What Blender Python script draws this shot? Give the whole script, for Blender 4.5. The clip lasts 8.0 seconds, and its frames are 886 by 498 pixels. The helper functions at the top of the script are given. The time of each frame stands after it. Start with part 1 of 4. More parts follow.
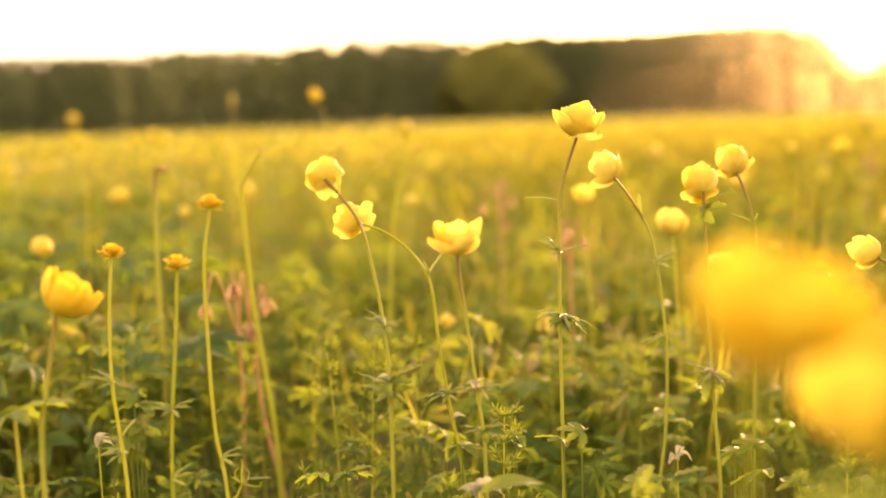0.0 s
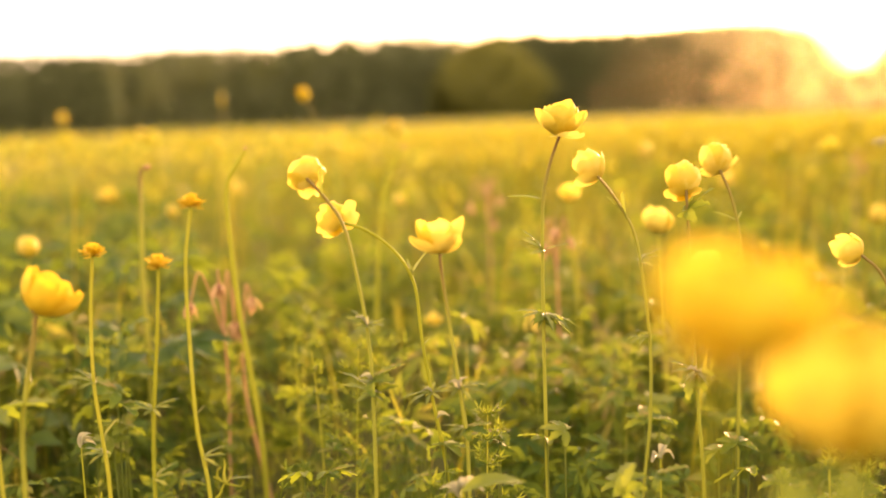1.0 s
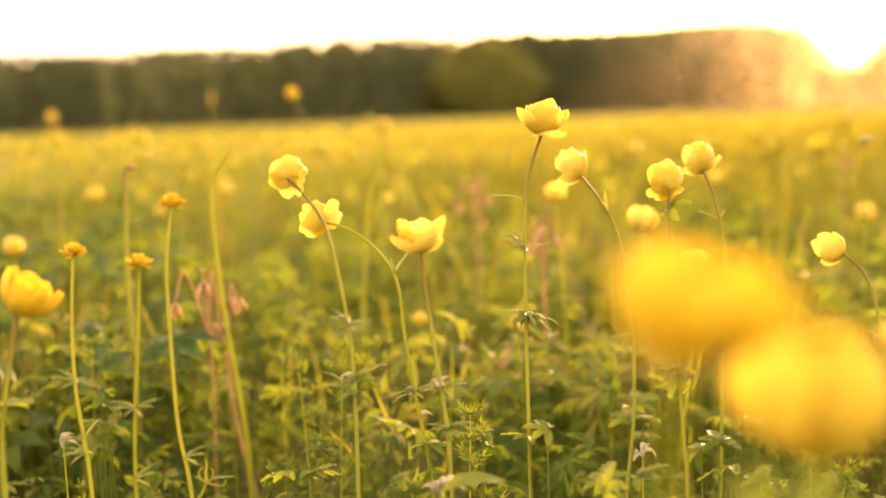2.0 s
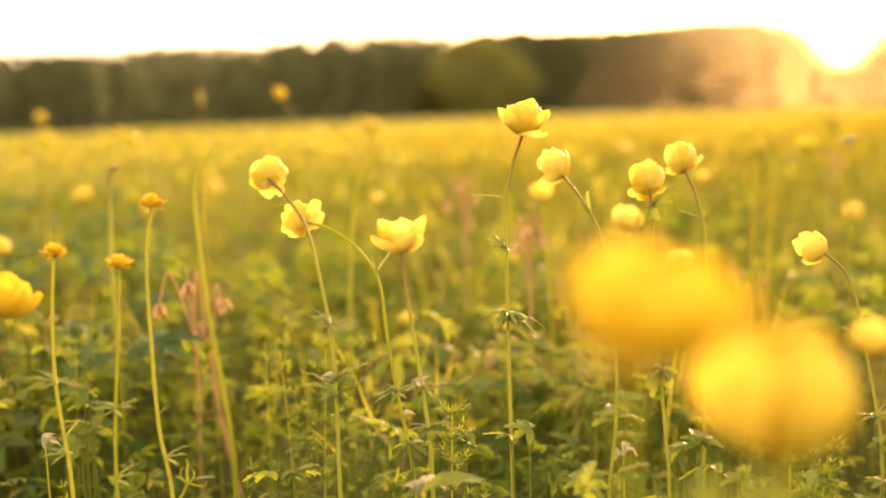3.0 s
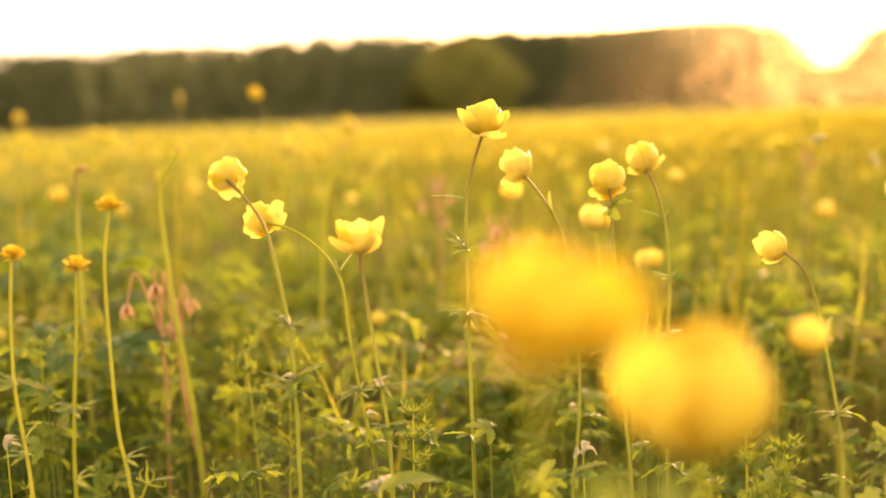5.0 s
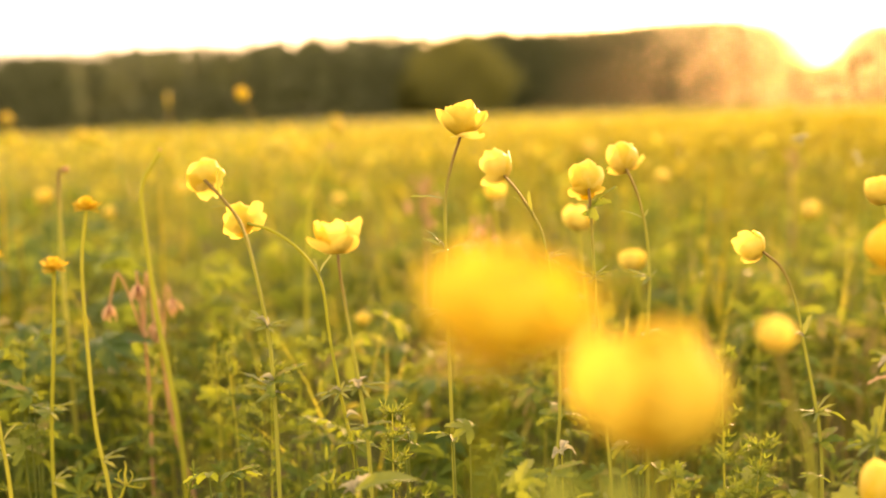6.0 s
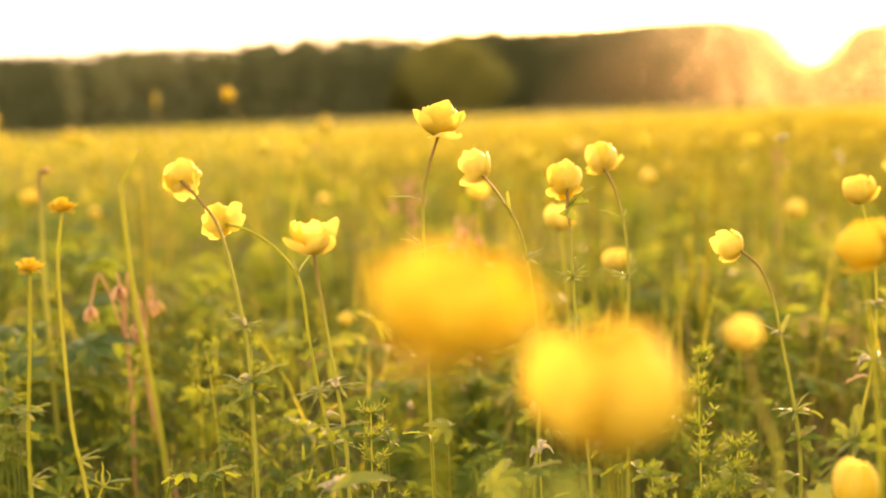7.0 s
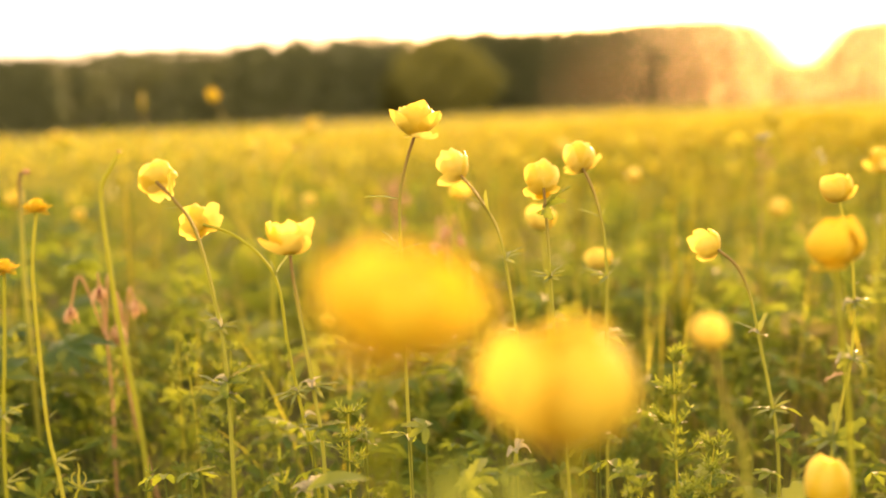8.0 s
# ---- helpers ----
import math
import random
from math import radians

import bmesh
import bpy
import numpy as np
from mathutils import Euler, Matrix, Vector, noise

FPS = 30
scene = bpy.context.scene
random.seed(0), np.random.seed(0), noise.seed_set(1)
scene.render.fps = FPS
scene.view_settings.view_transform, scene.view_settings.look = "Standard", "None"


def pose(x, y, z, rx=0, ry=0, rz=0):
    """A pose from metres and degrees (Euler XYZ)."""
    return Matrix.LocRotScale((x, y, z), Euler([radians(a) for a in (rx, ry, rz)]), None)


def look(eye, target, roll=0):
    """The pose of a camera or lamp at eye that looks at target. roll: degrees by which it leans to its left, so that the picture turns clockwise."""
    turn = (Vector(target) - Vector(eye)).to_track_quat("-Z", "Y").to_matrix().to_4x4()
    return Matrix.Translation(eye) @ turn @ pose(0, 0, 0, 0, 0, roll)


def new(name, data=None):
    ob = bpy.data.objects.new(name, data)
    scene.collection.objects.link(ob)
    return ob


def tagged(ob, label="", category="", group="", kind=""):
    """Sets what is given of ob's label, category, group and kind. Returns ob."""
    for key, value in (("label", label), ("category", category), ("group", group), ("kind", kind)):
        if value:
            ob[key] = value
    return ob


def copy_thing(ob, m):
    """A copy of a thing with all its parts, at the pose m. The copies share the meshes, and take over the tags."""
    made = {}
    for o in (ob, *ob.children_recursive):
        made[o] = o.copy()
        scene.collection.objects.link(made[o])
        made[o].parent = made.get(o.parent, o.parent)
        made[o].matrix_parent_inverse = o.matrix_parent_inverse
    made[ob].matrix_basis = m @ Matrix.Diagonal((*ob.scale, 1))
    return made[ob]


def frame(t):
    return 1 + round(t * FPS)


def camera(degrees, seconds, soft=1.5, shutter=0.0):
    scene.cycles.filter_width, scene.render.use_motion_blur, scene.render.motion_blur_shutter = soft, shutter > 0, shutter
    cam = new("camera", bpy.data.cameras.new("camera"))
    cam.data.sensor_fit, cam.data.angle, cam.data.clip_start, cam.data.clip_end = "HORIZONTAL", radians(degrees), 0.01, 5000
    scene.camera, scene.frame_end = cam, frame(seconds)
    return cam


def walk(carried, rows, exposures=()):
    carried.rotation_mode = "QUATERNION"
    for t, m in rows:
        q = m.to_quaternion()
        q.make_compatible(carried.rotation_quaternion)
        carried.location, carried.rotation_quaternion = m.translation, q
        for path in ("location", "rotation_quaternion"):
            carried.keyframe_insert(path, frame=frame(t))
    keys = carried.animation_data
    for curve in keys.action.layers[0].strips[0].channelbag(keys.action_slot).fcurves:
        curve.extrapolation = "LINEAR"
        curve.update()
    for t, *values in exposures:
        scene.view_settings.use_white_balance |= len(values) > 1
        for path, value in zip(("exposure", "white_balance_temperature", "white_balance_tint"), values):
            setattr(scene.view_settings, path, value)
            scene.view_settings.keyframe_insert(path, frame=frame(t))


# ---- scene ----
cam = camera(43.0, 8.0, soft=1.7)
cam.data.dof.use_dof = True
cam.data.dof.focus_distance = 0.92
cam.data.dof.aperture_fstop = 2.5
PATH = [
    (0.0, (0.0013, 0.0472, 0.4944), (0.0011, 2.0339, 0.2643), -1.53),
    (1.0, (0.0096, 0.0477, 0.4942), (0.0213, 2.0340, 0.2615), -1.59),
    (2.0, (0.0188, 0.0472, 0.4943), (0.0416, 2.0333, 0.2594), -1.64),
    (3.0, (0.0287, 0.0461, 0.4947), (0.0623, 2.0317, 0.2581), -1.69),
    (4.0, (0.0394, 0.0444, 0.4951), (0.0837, 2.0297, 0.2572), -1.74),
    (5.0, (0.0507, 0.0424, 0.4954), (0.1058, 2.0273, 0.2566), -1.80),
    (6.0, (0.0625, 0.0403, 0.4955), (0.1291, 2.0248, 0.2562), -1.89),
    (7.0, (0.0747, 0.0384, 0.4952), (0.1536, 2.0224, 0.2557), -2.01),
    (8.0, (0.0873, 0.0368, 0.4945), (0.1796, 2.0203, 0.2551), -2.17),
]
walk(cam, [(t, look(eye, target, roll)) for t, eye, target, roll in PATH], [(0.0, 2.13, 8500, 34)])

# ---- world and sun ----
SUN_AZ, SUN_EL = 20.5, 6.5
world = bpy.data.worlds.new("evening_sky")
scene.world = world
world.use_nodes = True
wt = world.node_tree
sky = wt.nodes.new("ShaderNodeTexSky")
sky.sky_type = "NISHITA"
sky.sun_disc = False
sky.sun_elevation = radians(SUN_EL)
sky.sun_rotation = radians(SUN_AZ)
sky.dust_density = 2.0
sky.air_density = 1.0
sky.ozone_density = 1.0
bg = wt.nodes["Background"]
bg.inputs["Strength"].default_value = 0.1
wt.links.new(sky.outputs["Color"], bg.inputs["Color"])
veil = wt.nodes.new("ShaderNodeBackground")  # thin even haze over the whole sky
veil.inputs["Color"].default_value = (1.0, 0.915, 0.77, 1)
veil.inputs["Strength"].default_value = 0.69
both = wt.nodes.new("ShaderNodeAddShader")
wt.links.new(bg.outputs[0], both.inputs[0])
wt.links.new(veil.outputs[0], both.inputs[1])
wt.links.new(both.outputs[0], wt.nodes["World Output"].inputs["Surface"])

sun_way = Vector((math.sin(radians(SUN_AZ)) * math.cos(radians(SUN_EL)), math.cos(radians(SUN_AZ)) * math.cos(radians(SUN_EL)), math.sin(radians(SUN_EL))))
sun = new("sun", bpy.data.lights.new("sun", "SUN"))
sun.data.energy = 2.15
sun.data.angle = radians(0.5)
sun.data.color = (1.0, 0.688, 0.365)
sun.matrix_world = look(sun_way * 100, (0, 0, 0))


# ---- materials ----
def shader(name, rough=0.5, spec=0.4):
    mat = bpy.data.materials.new(name)
    mat.use_nodes = True
    nt = mat.node_tree
    b = nt.nodes["Principled BSDF"]
    b.inputs["Roughness"].default_value = rough
    b.inputs["Specular IOR Level"].default_value = spec
    return mat, nt, b


def ramp(nt, factor, stops):
    r = nt.nodes.new("ShaderNodeValToRGB")
    while len(r.color_ramp.elements) < len(stops):
        r.color_ramp.elements.new(0.5)
    for e, (p, c) in zip(r.color_ramp.elements, stops):
        e.position, e.color = p, (*c, 1)
    nt.links.new(factor, r.inputs["Fac"])
    return r.outputs["Color"]


def noise_tex(nt, scale, detail=3.0, coords="Object"):
    tc = nt.nodes.new("ShaderNodeTexCoord")
    n = nt.nodes.new("ShaderNodeTexNoise")
    n.inputs["Scale"].default_value, n.inputs["Detail"].default_value = scale, detail
    nt.links.new(tc.outputs[coords], n.inputs["Vector"])
    return n.outputs["Fac"]


def mixed(nt, a, b, fac=0.5, mode="MIX"):
    m = nt.nodes.new("ShaderNodeMix")
    m.data_type, m.blend_type = "RGBA", mode
    for sock, v in ((m.inputs[0], fac), (m.inputs[6], a), (m.inputs[7], b)):
        if isinstance(v, (float, int)):
            sock.default_value = v
        elif isinstance(v, tuple):
            sock.default_value = (*v, 1)
        else:
            nt.links.new(v, sock)
    return m.outputs[2]


def sheet_material(name, stops, through_col, share, scale, rough=0.45, spec=0.35, island=True, bump=0.15, bump_scale=400.0, blend=0.65, broad=0.0):
    """Thin plant tissue: reflects, and lets light through."""
    mat, nt, b = shader(name, rough, spec)
    if island:
        rnd = nt.nodes.new("ShaderNodeNewGeometry").outputs["Random Per Island"]
    else:
        rnd = nt.nodes.new("ShaderNodeObjectInfo").outputs["Random"]
    add = nt.nodes.new("ShaderNodeMath")
    add.operation = "MULTIPLY_ADD"
    nt.links.new(noise_tex(nt, scale), add.inputs[0])
    add.inputs[1].default_value = 0.6
    sub = nt.nodes.new("ShaderNodeMath")
    sub.operation = "MULTIPLY_ADD"
    nt.links.new(rnd, sub.inputs[0])
    sub.inputs[1].default_value, sub.inputs[2].default_value = 0.7, -0.15
    nt.links.new(sub.outputs[0], add.inputs[2])
    level = add.outputs[0]
    if broad:
        wide = nt.nodes.new("ShaderNodeMath")
        wide.operation = "MULTIPLY_ADD"
        nt.links.new(noise_tex(nt, 3.5, 2.0), wide.inputs[0])
        wide.inputs[1].default_value = broad
        shift = nt.nodes.new("ShaderNodeMath")
        shift.operation = "SUBTRACT"
        nt.links.new(level, shift.inputs[0])
        shift.inputs[1].default_value = broad * 0.5
        nt.links.new(shift.outputs[0], wide.inputs[2])
        level = wide.outputs[0]
    col = ramp(nt, level, stops)
    nt.links.new(col, b.inputs["Base Color"])
    tr = nt.nodes.new("ShaderNodeBsdfTranslucent")
    nt.links.new(mixed(nt, col, through_col, blend), tr.inputs["Color"])
    mix = nt.nodes.new("ShaderNodeMixShader")
    mix.inputs[0].default_value = share
    nt.links.new(b.outputs[0], mix.inputs[1])
    nt.links.new(tr.outputs[0], mix.inputs[2])
    nt.links.new(mix.outputs[0], nt.nodes["Material Output"].inputs["Surface"])
    if bump:
        bp = nt.nodes.new("ShaderNodeBump")
        bp.inputs["Strength"].default_value, bp.inputs["Distance"].default_value = bump, 0.002
        nt.links.new(noise_tex(nt, bump_scale, 2.0), bp.inputs["Height"])
        nt.links.new(bp.outputs[0], b.inputs["Normal"])
        nt.links.new(bp.outputs[0], tr.inputs["Normal"])
    return mat


PETAL = sheet_material("yellow_petal", [(0.1, (0.68, 0.52, 0.04)), (0.5, (0.74, 0.59, 0.07)), (0.9, (0.8, 0.68, 0.15))],
                       (0.75, 0.58, 0.14), 0.6, 1.5, 0.45, 0.25, False, 0.3, 14.0)
PETAL_FAR = sheet_material("yellow_petal_meadow", [(0.1, (0.58, 0.47, 0.035)), (0.5, (0.62, 0.53, 0.05)), (0.9, (0.68, 0.6, 0.09))],
                           (0.64, 0.55, 0.06), 0.56, 60.0, 0.5, 0.35, True, 0.0)
DEEP_PETAL = sheet_material("golden_petal", [(0.1, (0.66, 0.44, 0.03)), (0.5, (0.7, 0.475, 0.038)), (0.9, (0.74, 0.53, 0.065))],
                            (0.44, 0.285, 0.03), 0.42, 1.5, 0.6, 0.08, False, 0.15, 9.0)
LEAF = sheet_material("green_leaf", [(0.0, (0.035, 0.08, 0.02)), (0.4, (0.065, 0.115, 0.02)), (0.72, (0.13, 0.17, 0.028)), (0.97, (0.24, 0.18, 0.06))],
                      (0.44, 0.47, 0.03), 0.52, 35.0, 0.48, 0.05, blend=0.45, broad=1.8)
# darker leaf green: the shade on the western growth, put into the colour
SHADE_LEAF = sheet_material("shade_dark_leaf", [(0.1, (0.025, 0.06, 0.016)), (0.5, (0.04, 0.085, 0.02)), (0.9, (0.075, 0.12, 0.025))],
                            (0.32, 0.38, 0.025), 0.45, 30.0, 0.5, 0.1, blend=0.5)
SHOOT = sheet_material("pale_shoot", [(0.1, (0.08, 0.12, 0.018)), (0.5, (0.12, 0.155, 0.024)), (0.9, (0.18, 0.2, 0.04))],
                       (0.36, 0.41, 0.03), 0.5, 35.0, 0.5, 0.08)
# glossier than LEAF, and its green lightened to imitate glints on stem leaves
STEM_LEAF = sheet_material("glint_toned_stem_leaf", [(0.1, (0.06, 0.1, 0.022)), (0.5, (0.11, 0.15, 0.032)), (0.9, (0.2, 0.22, 0.06))],
                           (0.5, 0.5, 0.06), 0.5, 40.0, 0.36, 0.2, blend=0.45)
GRASS = sheet_material("grass_blade", [(0.1, (0.12, 0.13, 0.018)), (0.5, (0.2, 0.19, 0.028)), (0.95, (0.32, 0.25, 0.06))],
                       (0.72, 0.63, 0.06), 0.66, 30.0, 0.4, 0.45, True, 0.0, broad=1.5)
STEM = sheet_material("green_stem", [(0.1, (0.2, 0.23, 0.03)), (0.5, (0.28, 0.3, 0.042)), (0.9, (0.37, 0.36, 0.065))],
                      (0.62, 0.6, 0.07), 0.48, 25.0, 0.55, 0.12, False, 0.1, 500.0)
RED_STEM = sheet_material("purplish_stem", [(0.1, (0.17, 0.1, 0.04)), (0.5, (0.2, 0.14, 0.045)), (0.9, (0.26, 0.2, 0.05))],
                          (0.4, 0.3, 0.05), 0.35, 40.0, 0.55, 0.12, False, 0.1, 500.0)
nt = RED_STEM.node_tree
upper = nt.nodes.new("ShaderNodeSeparateXYZ")
nt.links.new(nt.nodes.new("ShaderNodeTexCoord").outputs["Generated"], upper.inputs[0])
way = nt.nodes.new("ShaderNodeMapRange")
way.inputs["From Min"].default_value, way.inputs["From Max"].default_value = 0.85, 0.99
nt.links.new(upper.outputs["Z"], way.inputs["Value"])
for node in [n for n in nt.nodes if n.type in ("BSDF_PRINCIPLED", "BSDF_TRANSLUCENT")]:
    sock = node.inputs["Base Color" if node.type == "BSDF_PRINCIPLED" else "Color"]
    green = (0.25, 0.265, 0.045) if node.type == "BSDF_PRINCIPLED" else (0.5, 0.49, 0.065)
    nt.links.new(mixed(nt, green, sock.links[0].from_socket, way.outputs["Result"]), sock)
# pale tissue for curled leaves: sun glints at the stem nodes, painted in
GLINT_PALE = sheet_material("glint_pale_leaf", [(0.1, (0.14, 0.15, 0.08)), (0.5, (0.2, 0.2, 0.12)), (0.9, (0.3, 0.27, 0.19))],
                       (0.46, 0.45, 0.24), 0.5, 60.0, 0.32, 0.5, False, 0.2)
DRY = sheet_material("wilted_tissue", [(0.1, (0.26, 0.12, 0.06)), (0.5, (0.44, 0.26, 0.12)), (0.9, (0.58, 0.42, 0.22))],
                     (0.58, 0.38, 0.16), 0.45, 60.0, 0.7, 0.2)
WOODS = sheet_material("woodland_foliage", [(0.1, (0.08, 0.092, 0.04)), (0.5, (0.114, 0.129, 0.053)), (0.9, (0.15, 0.164, 0.064))],
                       (0.1, 0.12, 0.02), 0.3, 0.15, 0.6, 0.2, True, 0.0)
LIGHT_CROWN = sheet_material("willow_foliage", [(0.1, (0.12, 0.125, 0.03)), (0.5, (0.165, 0.165, 0.04)), (0.9, (0.21, 0.205, 0.05))],
                             (0.38, 0.36, 0.05), 0.4, 0.3, 0.6, 0.2, True, 0.0)

BARK, nt, b = shader("bark", 0.85, 0.2)
nt.links.new(ramp(nt, noise_tex(nt, 3.0, 6.0), [(0.3, (0.05, 0.035, 0.022)), (0.7, (0.14, 0.1, 0.065))]), b.inputs["Base Color"])

SOIL, nt, b = shader("meadow_ground", 0.9, 0.15)
fine = ramp(nt, noise_tex(nt, 45.0, 8.0), [(0.3, (0.025, 0.028, 0.01)), (0.5, (0.055, 0.06, 0.016)), (0.72, (0.1, 0.09, 0.025))])
broad = ramp(nt, noise_tex(nt, 0.35, 4.0), [(0.35, (0.06, 0.075, 0.015)), (0.65, (0.11, 0.1, 0.02))])
nt.links.new(mixed(nt, fine, broad, 0.5), b.inputs["Base Color"])
bp = nt.nodes.new("ShaderNodeBump")
bp.inputs["Strength"].default_value, bp.inputs["Distance"].default_value = 0.8, 0.02
nt.links.new(noise_tex(nt, 60.0, 6.0), bp.inputs["Height"])
nt.links.new(bp.outputs[0], b.inputs["Normal"])


# ---- mesh helpers ----
def mesh_of(name, verts, tris, mat, smooth=True):
    me = bpy.data.meshes.new(name)
    me.from_pydata(np.asarray(verts, float), [], np.asarray(tris, int))
    me.materials.append(mat)
    if smooth:
        me.shade_smooth()
    me.update()
    return me


def part(name, me, parent, label="", m=None):
    ob = new(name, me)
    ob.parent = parent
    if m is not None:
        ob.matrix_basis = m
    if label:
        ob["label"] = label
    return ob


def thing(name, x, y, label, category, group=""):
    ob = new(name)
    ob.empty_display_size = 0.02
    ob.location = (x, y, 0)
    return tagged(ob, label, category, group)


def join(pieces):
    vs, ts, n = [], [], 0
    for v, t in pieces:
        v, t = np.asarray(v, float), np.asarray(t, int)
        vs.append(v), ts.append(t + n)
        n += len(v)
    return np.concatenate(vs), np.concatenate(ts)


def grid_tris(a, b, wrap=False):
    """Triangles over an a x b grid of points; wrap closes the b direction."""
    out = []
    for i in range(a - 1):
        for j in range(b if wrap else b - 1):
            k = (j + 1) % b
            p, q, r, s = i * b + j, i * b + k, (i + 1) * b + k, (i + 1) * b + j
            out += [(p, q, r), (p, r, s)]
    return np.array(out)


def spline(pts, per=6):
    """A smooth line through control points."""
    p = [Vector(q) for q in pts]
    p = [p[0] * 2 - p[1]] + p + [p[-1] * 2 - p[-2]]
    out = []
    for i in range(1, len(p) - 2):
        for k in range(per):
            t = k / per
            out.append(0.5 * (2 * p[i] + (p[i + 1] - p[i - 1]) * t + (2 * p[i - 1] - 5 * p[i] + 4 * p[i + 1] - p[i + 2]) * t * t
                              + (3 * p[i] - p[i - 1] - 3 * p[i + 1] + p[i + 2]) * t ** 3))
    return out + [p[-2]]


def tube(line, r0, r1, sides=7):
    """A round stalk along a line, r0 thick at its start and r1 at its end."""
    n, vs = len(line), []
    side = Vector((1, 0, 0))
    for i, c in enumerate(line):
        d = (line[min(i + 1, n - 1)] - line[max(i - 1, 0)]).normalized()
        side = (side - d * side.dot(d)).normalized()
        up = d.cross(side)
        r = r0 + (r1 - r0) * i / (n - 1)
        vs += [tuple(c + (side * math.cos(a) + up * math.sin(a)) * r) for a in (2 * math.pi * k / sides for k in range(sides))]
    return np.array(vs), grid_tris(n, sides, True)


def sepal(theta0, theta1, length, width, seed, nu=11, nv=11, point=0.3, cup=1.0, curl=0.0):
    """A petal that leaves the centre at the slope theta0 and ends at theta1 (degrees), in units of the head's radius; curl bends its rim back out."""
    rnd = random.Random(seed)
    ph = [rnd.uniform(0, 6.3) for _ in range(6)]
    r = z = 0.0
    vs = []
    for i in range(nv):
        v = i / (nv - 1)
        th = radians(theta0 + (theta1 - theta0) * v ** 0.9 - curl * max(0.0, v - 0.72) / 0.28)
        if i:
            r += math.cos(th) * length / (nv - 1)
            z += math.sin(th) * length / (nv - 1)
        w = width * (math.sin(math.pi * min(1, 0.1 + 0.5 * v)) ** 0.8) * math.sqrt(max(0.0, 1 - ((v - 0.6) / 0.4) ** (3.6 - 1.8 * point) * (0.72 + 0.28 * point)) if v > 0.6 else 1.0)
        w *= 1 + 0.05 * v * math.sin(11 * v + ph[4])
        for j in range(nu):
            u = 2 * j / (nu - 1) - 1
            rr = max(abs(r), 0.45)
            a = w * u / rr * cup
            drop = 0.015 * length * u * u * v * v
            rim = 0.045 * v ** 6 * math.sin(3.4 * u + ph[5]) + 0.018 * v ** 6 * math.sin(9.5 * u + ph[4])
            wave = 0.08 * v * math.sin(3.5 * u + ph[0]) + 0.03 * v * math.sin(7 * u + 6 * v + ph[1]) + rim * math.cos(th)
            vs.append(((r + wave) * math.sin(a) + w * u * (1 - cup), (r + wave) * math.cos(a),
                       z - drop * math.sin(th) + 0.05 * v * math.sin(4 * u + ph[2]) + 0.015 * v * v * math.sin(12 * u + ph[3]) + rim * math.sin(th)))
    return np.array(vs), grid_tris(nv, nu)


def leaf_form(lobes, spread, seg, wide=0.26, seed=0, droop=0.3, toothed=True):
    """A palmate leaf with toothed lobes, one unit long, its stalk's end at the origin."""
    rnd = random.Random(seed)
    pieces = []
    for k in range(lobes):
        a = radians(spread * (k / max(lobes - 1, 1) - 0.5)) if lobes > 1 else 0
        ln = (1 - 0.28 * abs(2 * k / max(lobes - 1, 1) - 1)) * rnd.uniform(0.9, 1.08) if lobes > 1 else 1.0
        vs = []
        for i in range(seg + 1):
            s = i / seg
            w = wide * (math.sin(math.pi * (0.04 + 0.96 * s) ** 1.15) ** 0.7 if s < 1 else 0.0)
            if toothed and i % 2 and s > 0.3:
                w *= 0.68
            z = -droop * s * s + 0.05
            for side in (-1, 0, 1):
                x, y = side * w * ln, s * ln + (0.05 * ln if toothed and side and i % 2 == 0 else 0)
                vs.append((x * math.cos(a) + y * math.sin(a), y * math.cos(a) - x * math.sin(a), z + (0.3 * w if side else 0.0) + rnd.uniform(-0.012, 0.012)))
        pieces.append((vs, grid_tris(seg + 1, 3)))
    return join(pieces)


def curled_form(seed):
    """A young leaf, still folded along its length and bent at the tip, one unit long."""
    rnd = random.Random(seed)
    hook, vs = rnd.uniform(0.5, 1.1), []
    for i in range(8):
        s = i / 7
        w = 0.24 * math.sin(math.pi * (0.08 + 0.88 * s)) ** 0.7
        y, z = s * (1 - 0.25 * hook * s * s), 0.12 * math.sin(3.1 * s) - 0.45 * hook * s ** 3
        for j in range(5):
            a = radians(-115 + 57.5 * j)
            vs.append((w * math.sin(a) + 0.02 * math.sin(9 * s + j), y, z + 0.8 * w * (1 - math.cos(a))))
    return np.array(vs), grid_tris(8, 5)


def blade_form(seg, width, bend, seed=0):
    """A grass blade or straw leaf, one unit long, standing up from the origin."""
    vs = []
    for i in range(seg + 1):
        s = i / seg
        w = width * (1 - s ** 2.2) * (0.6 + 0.4 * min(1, s * 4))
        y, z = bend * s * s, s * (1 - 0.28 * abs(bend) * s)
        vs += [(-w, y, z), (w, y + w * 0.3, z)]
    return np.array(vs), grid_tris(seg + 1, 2)


